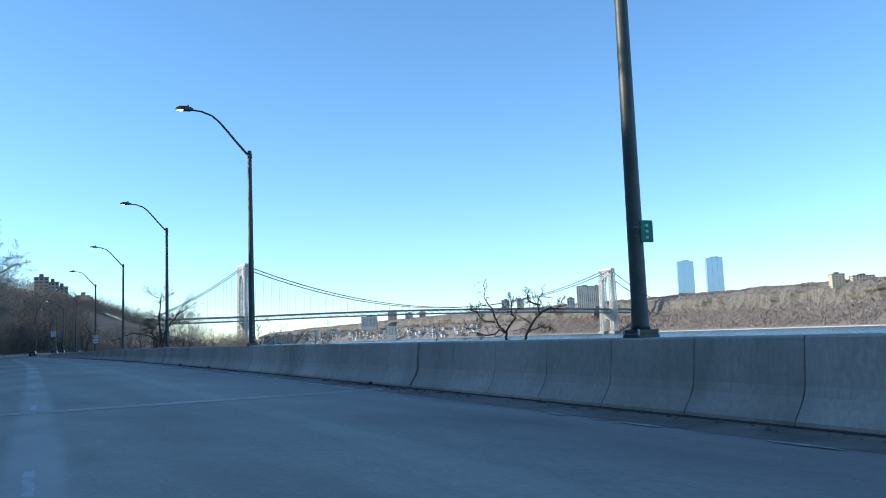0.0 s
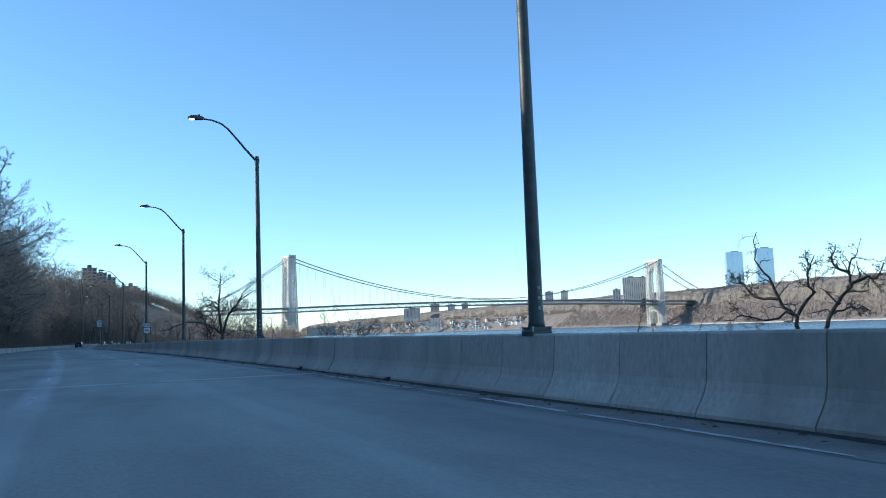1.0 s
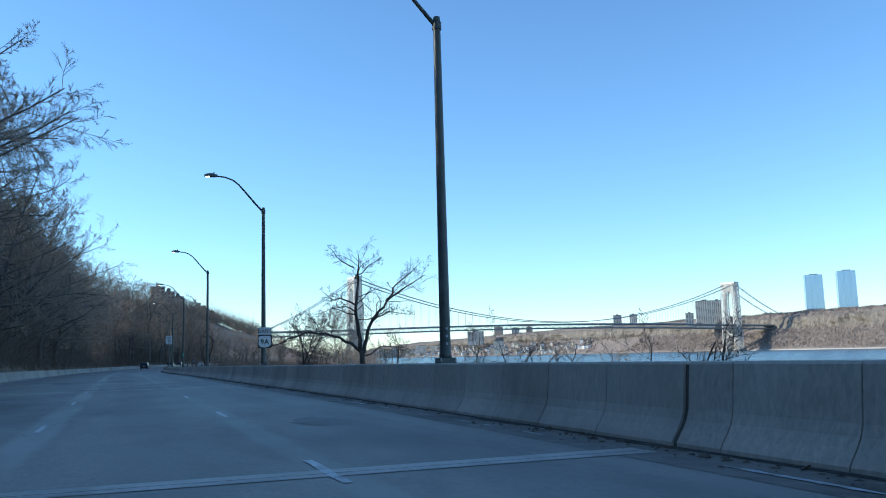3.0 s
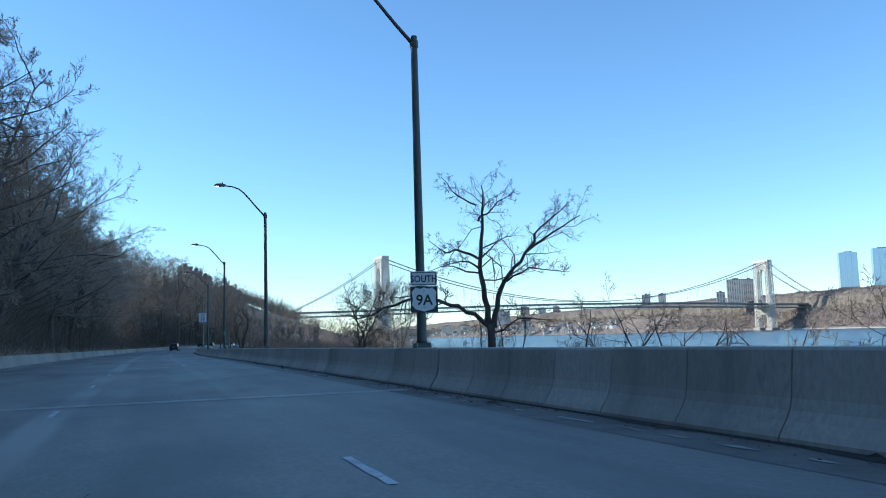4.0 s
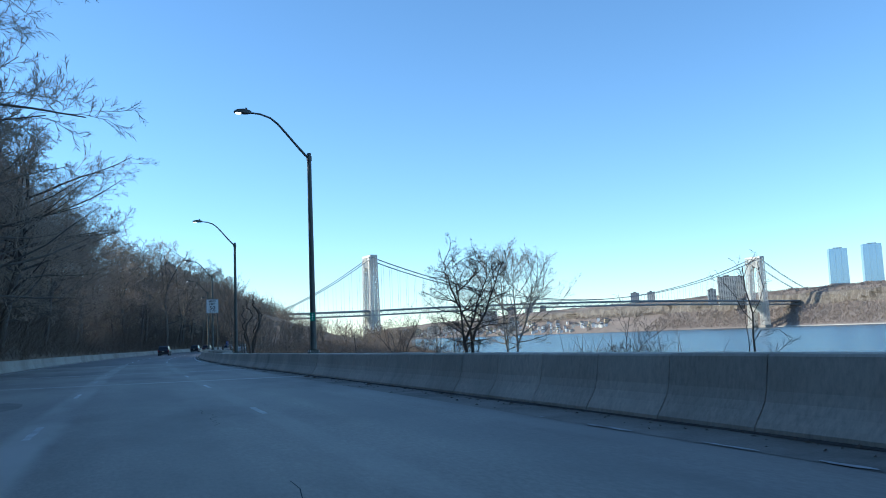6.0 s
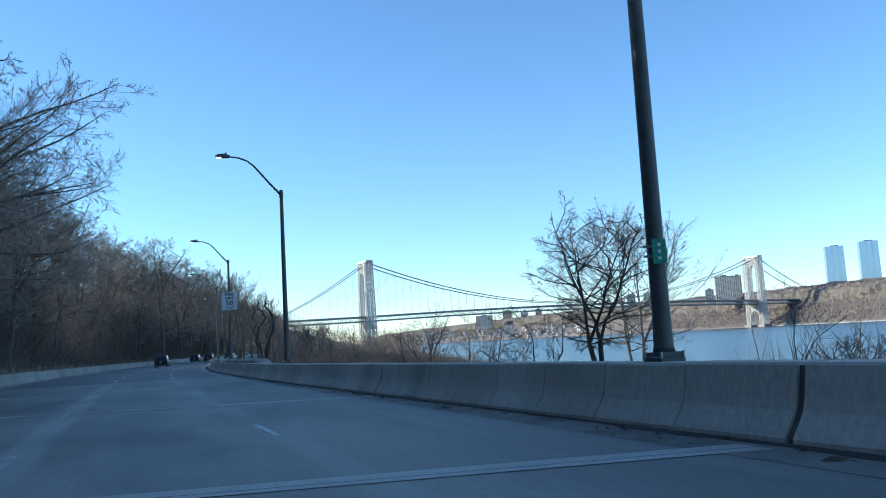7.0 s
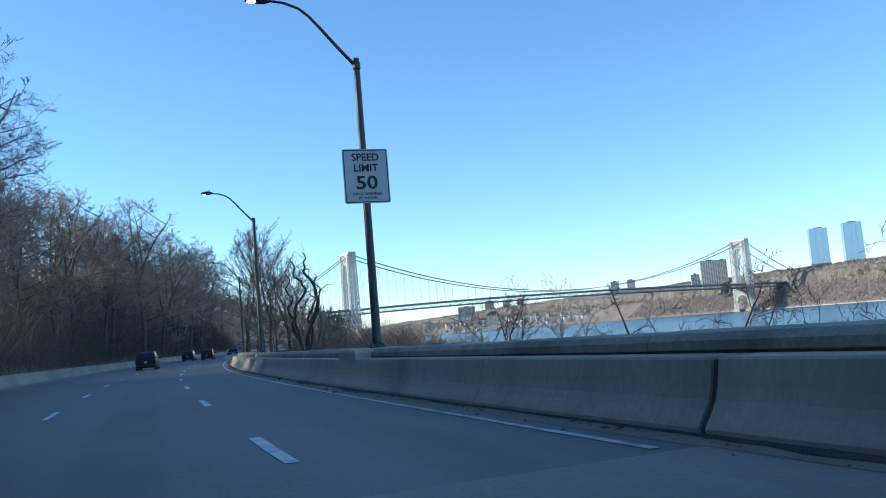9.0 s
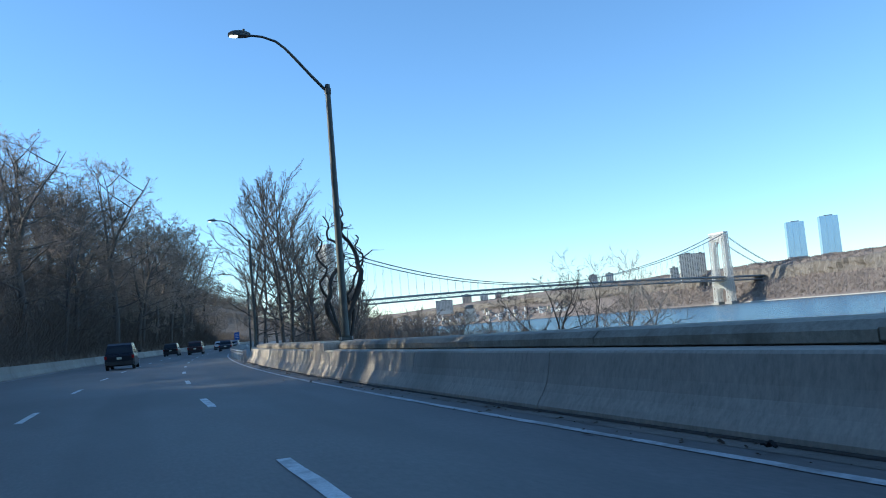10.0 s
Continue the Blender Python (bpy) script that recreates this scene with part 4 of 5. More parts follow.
part("panel", plate(0.70, 0.66, 0.04, 0.0, 0.01), sign_black, sh)
mb = MB()
half = [(0, 0.30), (0.11, 0.265), (0.215, 0.295), (0.315, 0.19), (0.29, 0.0), (0.315, -0.14), (0.22, -0.25), (0.0, -0.31)]
ring = half + [(-x, z) for x, z in half[-2:0:-1]]
mb.strip([[(x, -0.003, z) for x, z in ring], [(x, -0.001, z) for x, z in ring]])
part("shield", mb, sign_white, sh, "white scalloped shield")
letters("9A", 0.37, 0, -0.14, sh, 0.98)
straps(sh, (-0.2, 0.2))
# small blue sign on its own post past the wall's end
b = on_road(345, -1.05, 0.0)
bs = thing("blue_sign", None, None, "small blue sign on a steel post beside the guard rail", "sign", at=pose(b.x, b.y, b.z, 0, 0, road_turn(345)))
mb = MB()
mb.box(-0.03, 0.0, -0.4, 0.03, 0.05, 2.35)
part("post", mb, steel_grey, bs)
panel = part("panel", plate(0.6, 0.9, 0.04, -0.012, 0.0, 0.0, 1.9), plain("sign blue", (0.02, 0.09, 0.38), 0.45), bs, "blue panel")
mb = MB()
for k in range(3):
    mb.box(-0.2, -0.016, 1.68 + k * 0.2, 0.2, -0.0115, 1.75 + k * 0.2)
part("writing_bar", mb, sign_white, panel, "white bars of writing")
# small green markers and stickers
for i, z, off in ((1, 1.58, 0.10), (7, 1.45, -0.05)):
    b = post_base(i)
    g = thing("marker_plate", None, None, "small green location marker on a lamp post", "sign", "green markers", at=pose(b.x + off, b.y - 0.16, b.z + z, 0, 0, road_turn(b.y) - 8))
    part("panel", plate(0.2, 0.33, 0.015, 0.0, 0.008), sign_green, g)
    mb = MB()
    for k in range(3):
        mb.box(-0.022, -0.003, -0.11 + k * 0.09, 0.022, 0.001, -0.07 + k * 0.09)
    part("number_bar", mb, sign_white, g)
    mb = MB()
    mb.box(-0.22, 0.008, -0.08, 0.03, 0.03, -0.05)
    mb.box(-0.22, 0.008, 0.05, 0.03, 0.03, 0.08)
    part("bracket", mb, steel_green, g)
sticker_paper = mat("weathered sticker", (0.30, 0.30, 0.30), (0.42, 0.42, 0.41), rough=0.7, scale=9, bump=0)
for i in (2, 3, 4):
    b = post_base(i)
    for k in range(3):
        mb = MB()
        z = b.z + 0.75 - 0.17 * k
        mb.box(b.x - 0.03, b.y - 0.143, z, b.x + 0.02, b.y - 0.13, z + 0.055)
        thing("sticker", mb, sticker_paper, "small white sticker stuck on a lamp post", "sticker", "stickers on the posts")

# faded stencilled numbers on the barrier
stencil = mat("faded stencil paint", (0.42, 0.40, 0.36), (0.52, 0.5, 0.46), rough=0.9, scale=6, bump=0, stain=(0.33, 0.30, 0.26), stain_scale=9, stain_amount=0.9)
for text, y in (("13", 16.7), ("22", 198.2)):
    p = on_road(y, bar_foot(y) + 0.182, bar_top(y) * 0.6)
    n = thing("stencil_number", None, None, "faded pale number stencilled on the concrete barrier", "marking", "stencilled numbers", at=pose(p.x, p.y, p.z, 0, 8, road_turn(y) - 90))
    letters(text, 0.3, 0, 0, n, 0.9, stencil)

# scraps beside the barrier
tyre = mat("tyre rubber", (0.018, 0.018, 0.018), (0.035, 0.034, 0.033), rough=0.9, scale=8, bump=0.4)
for y, s in ((40.6, 0.35), (49.0, 0.45), (19.4, 0.2), (130.5, 0.18), (243.0, 0.16)):
    p = on_road(y, bar_foot(y) - 0.35, 0.02)
    mb = MB()
    pts = [p + Vector((0.06 * math.sin(3 * a), s * (a - 0.5), 0.03 + 0.10 * s * math.sin(math.pi * a) ** 2 + 0.03 * random.random())) for a in [k / 9 for k in range(10)]]
    mb.tube(pts, [(0.02 + 0.05 * math.sin(math.pi * (k + 0.6) / 10.2) * random.uniform(0.7, 1.1)) * min(1.0, 0.3 + 1.6 * s) for k in range(10)], 7, flat=0.45)
    thing("tyre_scrap", mb, tyre, "curled black strip of shredded tyre in the gutter", "debris", "scraps in the gutter")

# leaves, grit and splinters washed along the barrier's foot
debris_mat = mat("gutter litter", (0.05, 0.042, 0.034), (0.17, 0.135, 0.095), rough=0.95, scale=3, bump=0)
mb = MB()
for i in range(2600):
    y = random.uniform(4, 285) if i % 3 else random.choice((17.5, 19, 21, 45, 77, 109, 139, 184, 200)) + random.gauss(0, 2.0)
    f = bar_foot(y)
    p = on_road(y, f - 0.03 - abs(random.gauss(0, 0.28)), 0.012)
    s = random.uniform(0.008, 0.03) * (2.2 if random.random() < 0.06 else 1)
    k = len(mb.v)
    a = random.random() * 6.28
    l_x, l_y = math.cos(a) * s * random.uniform(1, 2.6), math.sin(a) * s * random.uniform(1, 2.6)
    mb.v += [(p.x - l_x, p.y - l_y, p.z), (p.x + l_x, p.y + l_y, p.z), (p.x - l_y * 0.5, p.y + l_x * 0.5, p.z), (p.x + l_x * 0.2, p.y, p.z + s * random.uniform(0.4, 0.9))]
    mb.f += [(k, k + 1, k + 3), (k + 1, k + 2, k + 3), (k + 2, k, k + 3)]
thing("gutter_litter", mb, debris_mat, "dry leaves and grit along the barrier's foot", "litter", kind="stuff")

# ---- cars ahead ----
car_glass = plain("car glass", (0.015, 0.018, 0.022), 0.08)
car_trim = plain("car black trim", (0.02, 0.02, 0.021), 0.6)
tail_red = plain("tail lamp red", (0.30, 0.012, 0.012), 0.25)
rim_mat = plain("wheel rim", (0.4, 0.4, 0.42), 0.35, 0.9)
plate_mat = plain("number plate", (0.6, 0.58, 0.45), 0.5)


def car(name, label, colour, y, lat, length=4.6, width=1.85, height=1.68, suv=True):
    """A car seen from behind: lofted body, glasshouse, wheels, lamps, bumper and plate; it heads along +y."""
    body_paint = plain("car paint", colour, 0.28, 0.35)
    p = on_road(y, lat, 0.012)
    c = thing(name, None, None, label, "car", "cars ahead", at=pose(p.x, p.y, p.z, 0, 0, road_turn(y)))
    w, L, belt = width / 2, length, height * 0.60
    rows = []
    for f, k, lo, hi in ((0.0, 0.90, 0.42, belt * 0.86), (0.015, 0.95, 0.34, belt * 0.95), (0.06, 1.0, 0.26, belt), (0.25, 1.0, 0.22, belt), (0.5, 1.0, 0.22, belt * 0.99), (0.72, 0.99, 0.22, belt * 0.93), (0.92, 0.93, 0.28, belt * 0.80), (1.0, 0.8, 0.36, belt * 0.62)):
        v = f * L - L / 2
        rows.append([(-w * k * 0.93, v, lo), (w * k * 0.93, v, lo), (w * k, v, lo + 0.12), (w * k, v, hi * 0.82), (w * k * 0.95, v, hi), (-w * k * 0.95, v, hi), (-w * k, v, hi * 0.82), (-w * k, v, lo + 0.12)])
    mb = MB()
    mb.strip(rows)
    body = part("body", mb, body_paint, c)
    rows = []
    r0 = 0.035 if suv else 0.16
    for f, k, z in ((r0, 0.92, belt - 0.02), (r0 + 0.075, 0.80, height - 0.12), (r0 + 0.13, 0.77, height), (0.50, 0.77, height), (0.58, 0.80, height - 0.08), (0.74, 0.9, belt - 0.05)):
        v = f * L - L / 2
        rows.append([(-w * k, v, z), (w * k, v, z)])
    mb = MB()
    base = [[(-w * 0.93, r[0][1], belt - 0.06), (r[0]), (r[1]), (w * 0.93, r[0][1], belt - 0.06)] for r in rows]
    mb.strip(base)
    roof = part("cabin", mb, body_paint, c)
    mb = MB()
    v0, v1 = (r0 * L - L / 2), ((r0 + 0.075) * L - L / 2)
    mb.strip([[(-w * 0.78, v0 - 0.012 + 0.05, belt + 0.07), (w * 0.78, v0 - 0.012 + 0.05, belt + 0.07), (w * 0.68, v1 - 0.02, height - 0.16), (-w * 0.68, v1 - 0.02, height - 0.16)], [(-w * 0.78, v0 + 0.08, belt + 0.07), (w * 0.78, v0 + 0.08, belt + 0.07), (w * 0.68, v1 + 0.02, height - 0.16), (-w * 0.68, v1 + 0.02, height - 0.16)]])
    part("rear_window", mb, car_glass, roof)
    for s in (-1, 1):
        mb = MB()
        a = [(s * w * 0.935, (r0 + 0.10) * L - L / 2, belt + 0.04), (s * w * 0.935, 0.66 * L - L / 2, belt + 0.02), (s * w * 0.80, 0.52 * L - L / 2, height - 0.13), (s * w * 0.80, (r0 + 0.16) * L - L / 2, height - 0.13)]
        mb.strip([a, [(x * 0.97, y_, z) for x, y_, z in a]])
        part("side_window", mb, car_glass, roof)
        mb = MB()
        mb.box(s * w * 0.98 - 0.16 * (s > 0), -L / 2 - 0.015, belt * 0.70, s * w * 0.98 + 0.16 * (s < 0), -L / 2 + 0.14, belt * 0.90)
        part("tail_lamp", mb, tail_red, body, "red tail lamp")
        mb = MB()
        mb.strip([[(s * (w + 0.02), 0.17 * L, belt), (s * (w + 0.18), 0.17 * L, belt + 0.02), (s * (w + 0.18), 0.17 * L, belt + 0.16), (s * (w - 0.02), 0.17 * L, belt + 0.15)], [(s * (w + 0.02), 0.17 * L + 0.1, belt), (s * (w + 0.16), 0.17 * L + 0.1, belt + 0.03), (s * (w + 0.16), 0.17 * L + 0.1, belt + 0.15), (s * (w - 0.02), 0.17 * L + 0.1, belt + 0.14)]])
        part("wing_mirror", mb, body_paint, body)
        for f in (0.19, 0.81):
            v = f * L - L / 2
            mb = MB()
            mb.tube([(s * (w - 0.22), v, 0.335), (s * (w - 0.20), v, 0.335), (s * (w - 0.03), v, 0.335), (s * (w - 0.01), v, 0.335)], [0.30, 0.335, 0.335, 0.30], 18)
            wheel = part("wheel", mb, tyre, c)
            mb = MB()
            mb.tube([(s * (w - 0.012), v, 0.335), (s * (w + 0.0), v, 0.335)], [0.22, 0.2], 12)
            part("rim", mb, rim_mat, wheel)
    mb = MB()
    mb.strip([[(-w * 0.9, -L / 2 - 0.05, 0.33), (w * 0.9, -L / 2 - 0.05, 0.33), (w * 0.92, -L / 2 - 0.04, 0.56), (-w * 0.92, -L / 2 - 0.04, 0.56)], [(-w * 0.95, -L / 2 + 0.2, 0.3), (w * 0.95, -L / 2 + 0.2, 0.3), (w * 0.95, -L / 2 + 0.2, 0.58), (-w * 0.95, -L / 2 + 0.2, 0.58)]])
    part("rear_bumper", mb, car_trim, body)
    mb = MB()
    mb.box(-0.16, -L / 2 - 0.03, belt * 0.66, 0.16, -L / 2 + 0.06, belt * 0.66 + 0.15)
    part("number_plate", mb, plate_mat, body)
    return c


car("suv", "dark navy sport utility car driving ahead", (0.012, 0.015, 0.024), 300, -9.0, 4.7, 1.92, 1.75)
car("suv", "dark red-brown sport utility car driving ahead", (0.05, 0.02, 0.02), 351, -6.4, 4.6, 1.88, 1.68)
car("suv", "black sport utility car driving ahead", (0.010, 0.010, 0.012), 357, -10.0, 4.7, 1.9, 1.7)
car("saloon_car", "dark blue-grey saloon car driving ahead", (0.03, 0.04, 0.06), 362, -3.2, 4.5, 1.82, 1.5, False)
car("saloon_car", "white saloon car driving far ahead", (0.6, 0.61, 0.62), 392, -6.4, 4.6, 1.82, 1.48, False)
car("saloon_car", "silver saloon car driving far ahead", (0.3, 0.31, 0.33), 418, -6.5, 4.6, 1.82, 1.48, False)


# ---- bare trees ----
def spike(mb, pts, radii):
    """A three-sided twig that runs out to a point."""
    d = (pts[-1] - pts[0]).normalized()
    a = d.orthogonal().normalized()
    b = d.cross(a)
    k, n = len(mb.v), len(pts) - 1
    for p, r in zip(pts[:-1], radii[:-1]):
        mb.v += [tuple(p + a * r), tuple(p + (a * -0.5 + b * 0.87) * r), tuple(p + (a * -0.5 - b * 0.87) * r)]
    mb.v.append(tuple(pts[-1]))
    for i in range(n - 1):
        for j in range(3):
            s, t = k + 3 * i + j, k + 3 * i + (j + 1) % 3
            mb.f.append((s, t, t + 3, s + 3))
    s = k + 3 * (n - 1)
    mb.f += [(s, s + 1, k + 3 * n), (s + 1, s + 2, k + 3 * n), (s + 2, s, k + 3 * n)]


def sliver(mb, p, q, r):
    """The finest twig: one long thin triangle."""
    a = (q - p).orthogonal().normalized() * r
    k = len(mb.v)
    mb.v += [tuple(p - a), tuple(p + a), tuple(q)]
    mb.f.append((k, k + 1, k + 2))


class Grow:
    """Grows a bare tree: thick wood into one mesh, fine twigs into another."""

    def __init__(self, seed, kids=(6, 5, 4, 3), angle=(35, 62), shrink=0.62, wob=0.22, up=0.12, thin=0.010, ratio=0.55, near=True, mid=True):
        self.near, self.mid = near, mid
        self.r = random.Random(seed)
        self.wood, self.fine = MB(), MB()
        self.kids, self.angle, self.shrink, self.wob, self.up, self.thin, self.ratio = kids, angle, shrink, wob, up, thin, ratio

    def path(self, p, d, length, n, bend):
        pts, d = [Vector(p)], Vector(d).normalized()
        for i in range(n):
            d = (d + Vector((self.r.gauss(0, 1), self.r.gauss(0, 1), self.r.gauss(0, 1))) * self.wob * bend + Vector((0, 0, self.up))).normalized()
            pts.append(pts[-1] + d * length / n)
        return pts

    def limb(self, pts, r0, r1, level):
        n = len(pts) - 1
        radii = [r0 + (r1 - r0) * i / n for i in range(n + 1)]
        if level < 2:
            self.wood.tube(pts, radii, 8 if level == 0 else 5, cap=False)
        else:
            if level >= (4 if self.near or self.mid else 3) and not self.near:
                sliver(self.fine, pts[0], pts[-1], radii[0])
            else:
                spike(self.fine, pts, radii)
        if level >= len(self.kids):
            return
        total = sum((pts[i + 1] - pts[i]).length for i in range(n))
        count = self.kids[level]
        for k in range(count):
            t = 0.28 + 0.72 * (k + self.r.random() * 0.9) / count
            t = min(t, 0.999)
            i = min(int(t * n), n - 1)
            f = t * n - i
            p = pts[i].lerp(pts[i + 1], f)
            d = (pts[i + 1] - pts[i]).normalized()
            side = d.orthogonal().normalized()
            side.rotate(Matrix.Rotation(self.r.random() * 6.283, 3, d))
            a = radians(self.r.uniform(*self.angle))
            nd = d * math.cos(a) + side * math.sin(a)
            length = total * self.shrink * (1.5 if level == 3 else 1.0) * self.r.uniform(0.6, 1.1) * (1.15 - 0.55 * t)
            rr = max((r0 + (r1 - r0) * t) * self.ratio * self.r.uniform(0.8, 1.1), self.thin)
            segs = 4 if level == 0 else 3 if level == 1 else 2 if level == 2 and self.mid or self.near else 1
            self.limb(self.path(p, nd, length, segs, 1.0), rr, max(rr * 0.35, self.thin * 0.6), level + 1)


def crowned(g, h, base, wide, limbs, r, lean=(0.0, 0.0), leaders=2, steep=1.0, fill=(0.8, 1.06)):
    """A trunk with leaders, and limbs that fill a rounded crown from the height base up to h."""
    rnd = g.r
    split = h * rnd.uniform(0.28, 0.4)
    trunk = [Vector((0, 0, -0.6))] + g.path((0, 0, 0.2), (lean[0], lean[1], 1), split, 3, 0.35)
    g.wood.tube(trunk, [r * 1.3, r * 1.08, r, r * 0.92, r * 0.85], 8, cap=False)
    a0 = rnd.random() * 6.283
    stems = [trunk]
    for i in range(leaders):
        a = a0 + 6.283 * i / leaders
        q = radians(rnd.uniform(8, 20)) if leaders > 1 else 0.03
        d = Vector((math.sin(q) * math.cos(a) + lean[0], math.sin(q) * math.sin(a) + lean[1], math.cos(q)))
        pts = g.path(trunk[-1], d, (h - split) * rnd.uniform(0.78, 0.88), 6, 0.55)
        g.wood.tube(pts, [r * (0.66 - 0.58 * k / 6) for k in range(7)], 6, cap=False)
        stems.append(pts)
    centre = Vector((lean[0] * h * 0.6, lean[1] * h * 0.6, (h + base) / 2))
    tall = (h - base) / 2
    for i in range(limbs):
        z = base + (h - base) * 0.86 * (i + rnd.random()) / limbs
        pts = stems[0] if z < trunk[-1].z else stems[1 + i % leaders]
        k = max(j for j in range(len(pts) - 1) if pts[j].z <= z or j == 0)
        p = pts[k].lerp(pts[k + 1], min(max((z - pts[k].z) / max(pts[k + 1].z - pts[k].z, 0.1), 0), 1))
        f = (z - base) / (h - base)
        e = radians(rnd.uniform(-6, 20) + 46 * f * steep)
        a = i * 2.4 + rnd.uniform(-0.5, 0.5)
        d = Vector((math.cos(e) * math.cos(a), math.cos(e) * math.sin(a), math.sin(e)))
        t = 0.8
        while t < 30:
            q = p + d * t - centre
            if (q.x ** 2 + q.y ** 2) / wide ** 2 + q.z ** 2 / tall ** 2 > 1:
                break
            t += 0.25
        rr = r * (0.36 - 0.22 * f)
        g.limb(g.path(p, d, t * rnd.uniform(*fill), 5, 0.6), rr, 0.02, 1)


def tree(name, g, label, group, at, wood_m, fine_m, category="bare tree"):
    t = thing(name, None, None, label, category, group, at=at)
    part("trunk", g.wood, wood_m, t, smooth=True)
    part("crown", g.fine, fine_m, t, "bare twigs")
    return t


def ground_at(x, y):
    return land(y, x - post_x(y))


# the woods on the slope: eight full kinds for the front rows, six thinner ones behind, planted again and again
kinds = []
for k in range(14):
    front = k < 8
    g = Grow(100 + k, kids=(0, 7, 7, 8) if front else (0, 5, 5, 5), angle=(24, 60), shrink=0.50, wob=0.19, up=0.02, thin=0.018 if front else 0.026, ratio=0.42, near=False, mid=False)
    crowned(g, 15.5 + 0.7 * (k % 8), 2.2 + 0.5 * (k % 3) if front else 4.5, 6.2 + 0.25 * (k % 8), 25 if front else 18, 0.2 + 0.015 * (k % 8), (g.r.uniform(0.0, 0.1), g.r.uniform(-0.05, 0.05)), 2 + k % 2, steep=0.85, fill=(0.68, 0.84))
    kinds.append(tree("slope_tree", g, "tall bare leafless tree on the brown slope", "trees on the slope", pose(0, -400 - k * 30, -60), bark, twig))
R = random.Random(77)
spots = []
# the two rows ending at y 58 stay unseen, added to keep sky light off the road
for d0, step, y0, y1 in ((2.8, 8.0, 60, 462), (4.0, 10.0, -60, 58), (12.0, 13.0, -60, 58), (9.0, 9.5, 60, 520), (17.5, 11.5, 60, 560), (28.0, 13.5, 70, 560), (42.0, 18.0, 160, 560), (58.0, 25.0, 260, 520)):
    y = y0
    while y < y1:
        if not (266 < y < 312 and R.random() < 0.42 or d0 > 20 and 300 < y < 370 and R.random() < 0.75):
            spots.append((y + R.uniform(-2, 2), d0 + R.uniform(-1.3, 2.4)))
        y += step
unused = set(range(14))
for y, d in spots:
    lat = -16.6 - d
    p = on_road(y, lat)
    z = land(y, lat)
    s = R.uniform(0.9, 1.08) * float(np.interp(y, [60, 160, 200, 260, 330, 365, 445, 475], [1.0, 1.06, 1.1, 1.05, 1.02, 1.28, 1.38, 0.6]))
    pick = R.randrange(8) if d < 14 and y > 58 else 8 + R.randrange(6)
    m = pose(p.x, p.y, z, 0, 0, R.uniform(-75, 75) if d < 12 else R.uniform(0, 360)) @ Matrix.Diagonal((s, s, s * R.uniform(0.97, 1.08), 1))
    if pick in unused:
        unused.remove(pick)
        kinds[pick].matrix_basis = m
    else:
        copy_thing(kinds[pick], m).matrix_basis = m

# big trees that reach out over the carriageway
for seed, y, lat, h, wide, limbs, label in (
    (301, 104, -17.5, 17, 9.4, 2, "large bare tree whose limbs overhang the carriageway"),
    (309, 118, -20.0, 17.5, 9.2, 1, "broad bare tree beside the retaining wall"),
    (305, 140, -21.0, 17, 8.6, 1, "broad bare tree on the foot of the slope"),
    (310, 168, -18.4, 18.5, 10.8, 1, "broad bare tree beside the retaining wall"),
    (302, 182, -19.6, 16.5, 7.0, 0, "bare tree on the foot of the slope"),
    (308, 192, -20.5, 17, 8.2, 0, "bare tree on the foot of the slope"),
    (304, 202, -18.2, 14.5, 10.2, 1, "broad bare tree beside the retaining wall"),
    (323, 217, -17.8, 19, 9.6, 4, "large bare tree with long limbs over the carriageway"),
    (307, 226, -20.4, 17, 8.0, 0, "tall bare tree leaning out from the slope"),
    (306, 258, -20.0, 17, 9.0, 3, "bare tree leaning out from the slope"),
):
    g = Grow(seed, kids=(0, 11, 8, 9), angle=(22, 52), shrink=0.42, wob=0.19, up=0.05, thin=0.014, ratio=0.45, near=False, mid=False)
    crowned(g, h, 2.6, wide, 32, 0.32, (0.14, 0.0), 3, fill=(0.72, 0.92))
    for k in range(limbs):
        z = h * (0.36 + 0.11 * k)
        g.limb(g.path((z * 0.14, 0, z), (1.0, g.r.uniform(-0.35, 0.35), g.r.uniform(0.1, 0.3)), wide * g.r.uniform(0.85, 1.0), 6, 0.5), 0.12, 0.02, 1)
    p = on_road(y, lat)
    tree("roadside_tree", g, label, "roadside trees", pose(p.x, p.y, land(y, lat), 0, 0, road_turn(y)), bark, twig)

# the crooked tree beyond the barrier, with its long low limb
ga = Grow(401, kids=(0, 14, 8, 5), angle=(32, 72), shrink=0.42, wob=0.40, up=0.04, thin=0.0075, ratio=0.5)


def bent(g, points, deep, turn=32.0):
    """A limb through a few points of an upright plane that is turned about the trunk, made uneven; deep: how far it leaves the plane."""
    across, away = Vector((math.cos(radians(turn)), -math.sin(radians(turn)), 0)), Vector((math.sin(radians(turn)), math.cos(radians(turn)), 0))
    out = []
    for i in range(len(points) - 1):
        for k in range(3):
            t = k / 3
            u = points[i][0] + (points[i + 1][0] - points[i][0]) * t + g.r.gauss(0, 0.05)
            z = points[i][1] + (points[i + 1][1] - points[i][1]) * t + g.r.gauss(0, 0.05)
            out.append(across * u + away * (deep * (i + t) / (len(points) - 1) + g.r.gauss(0, 0.05)) + Vector((0, 0, z)))
    out.append(across * points[-1][0] + away * deep + Vector((0, 0, points[-1][1])))
    return out


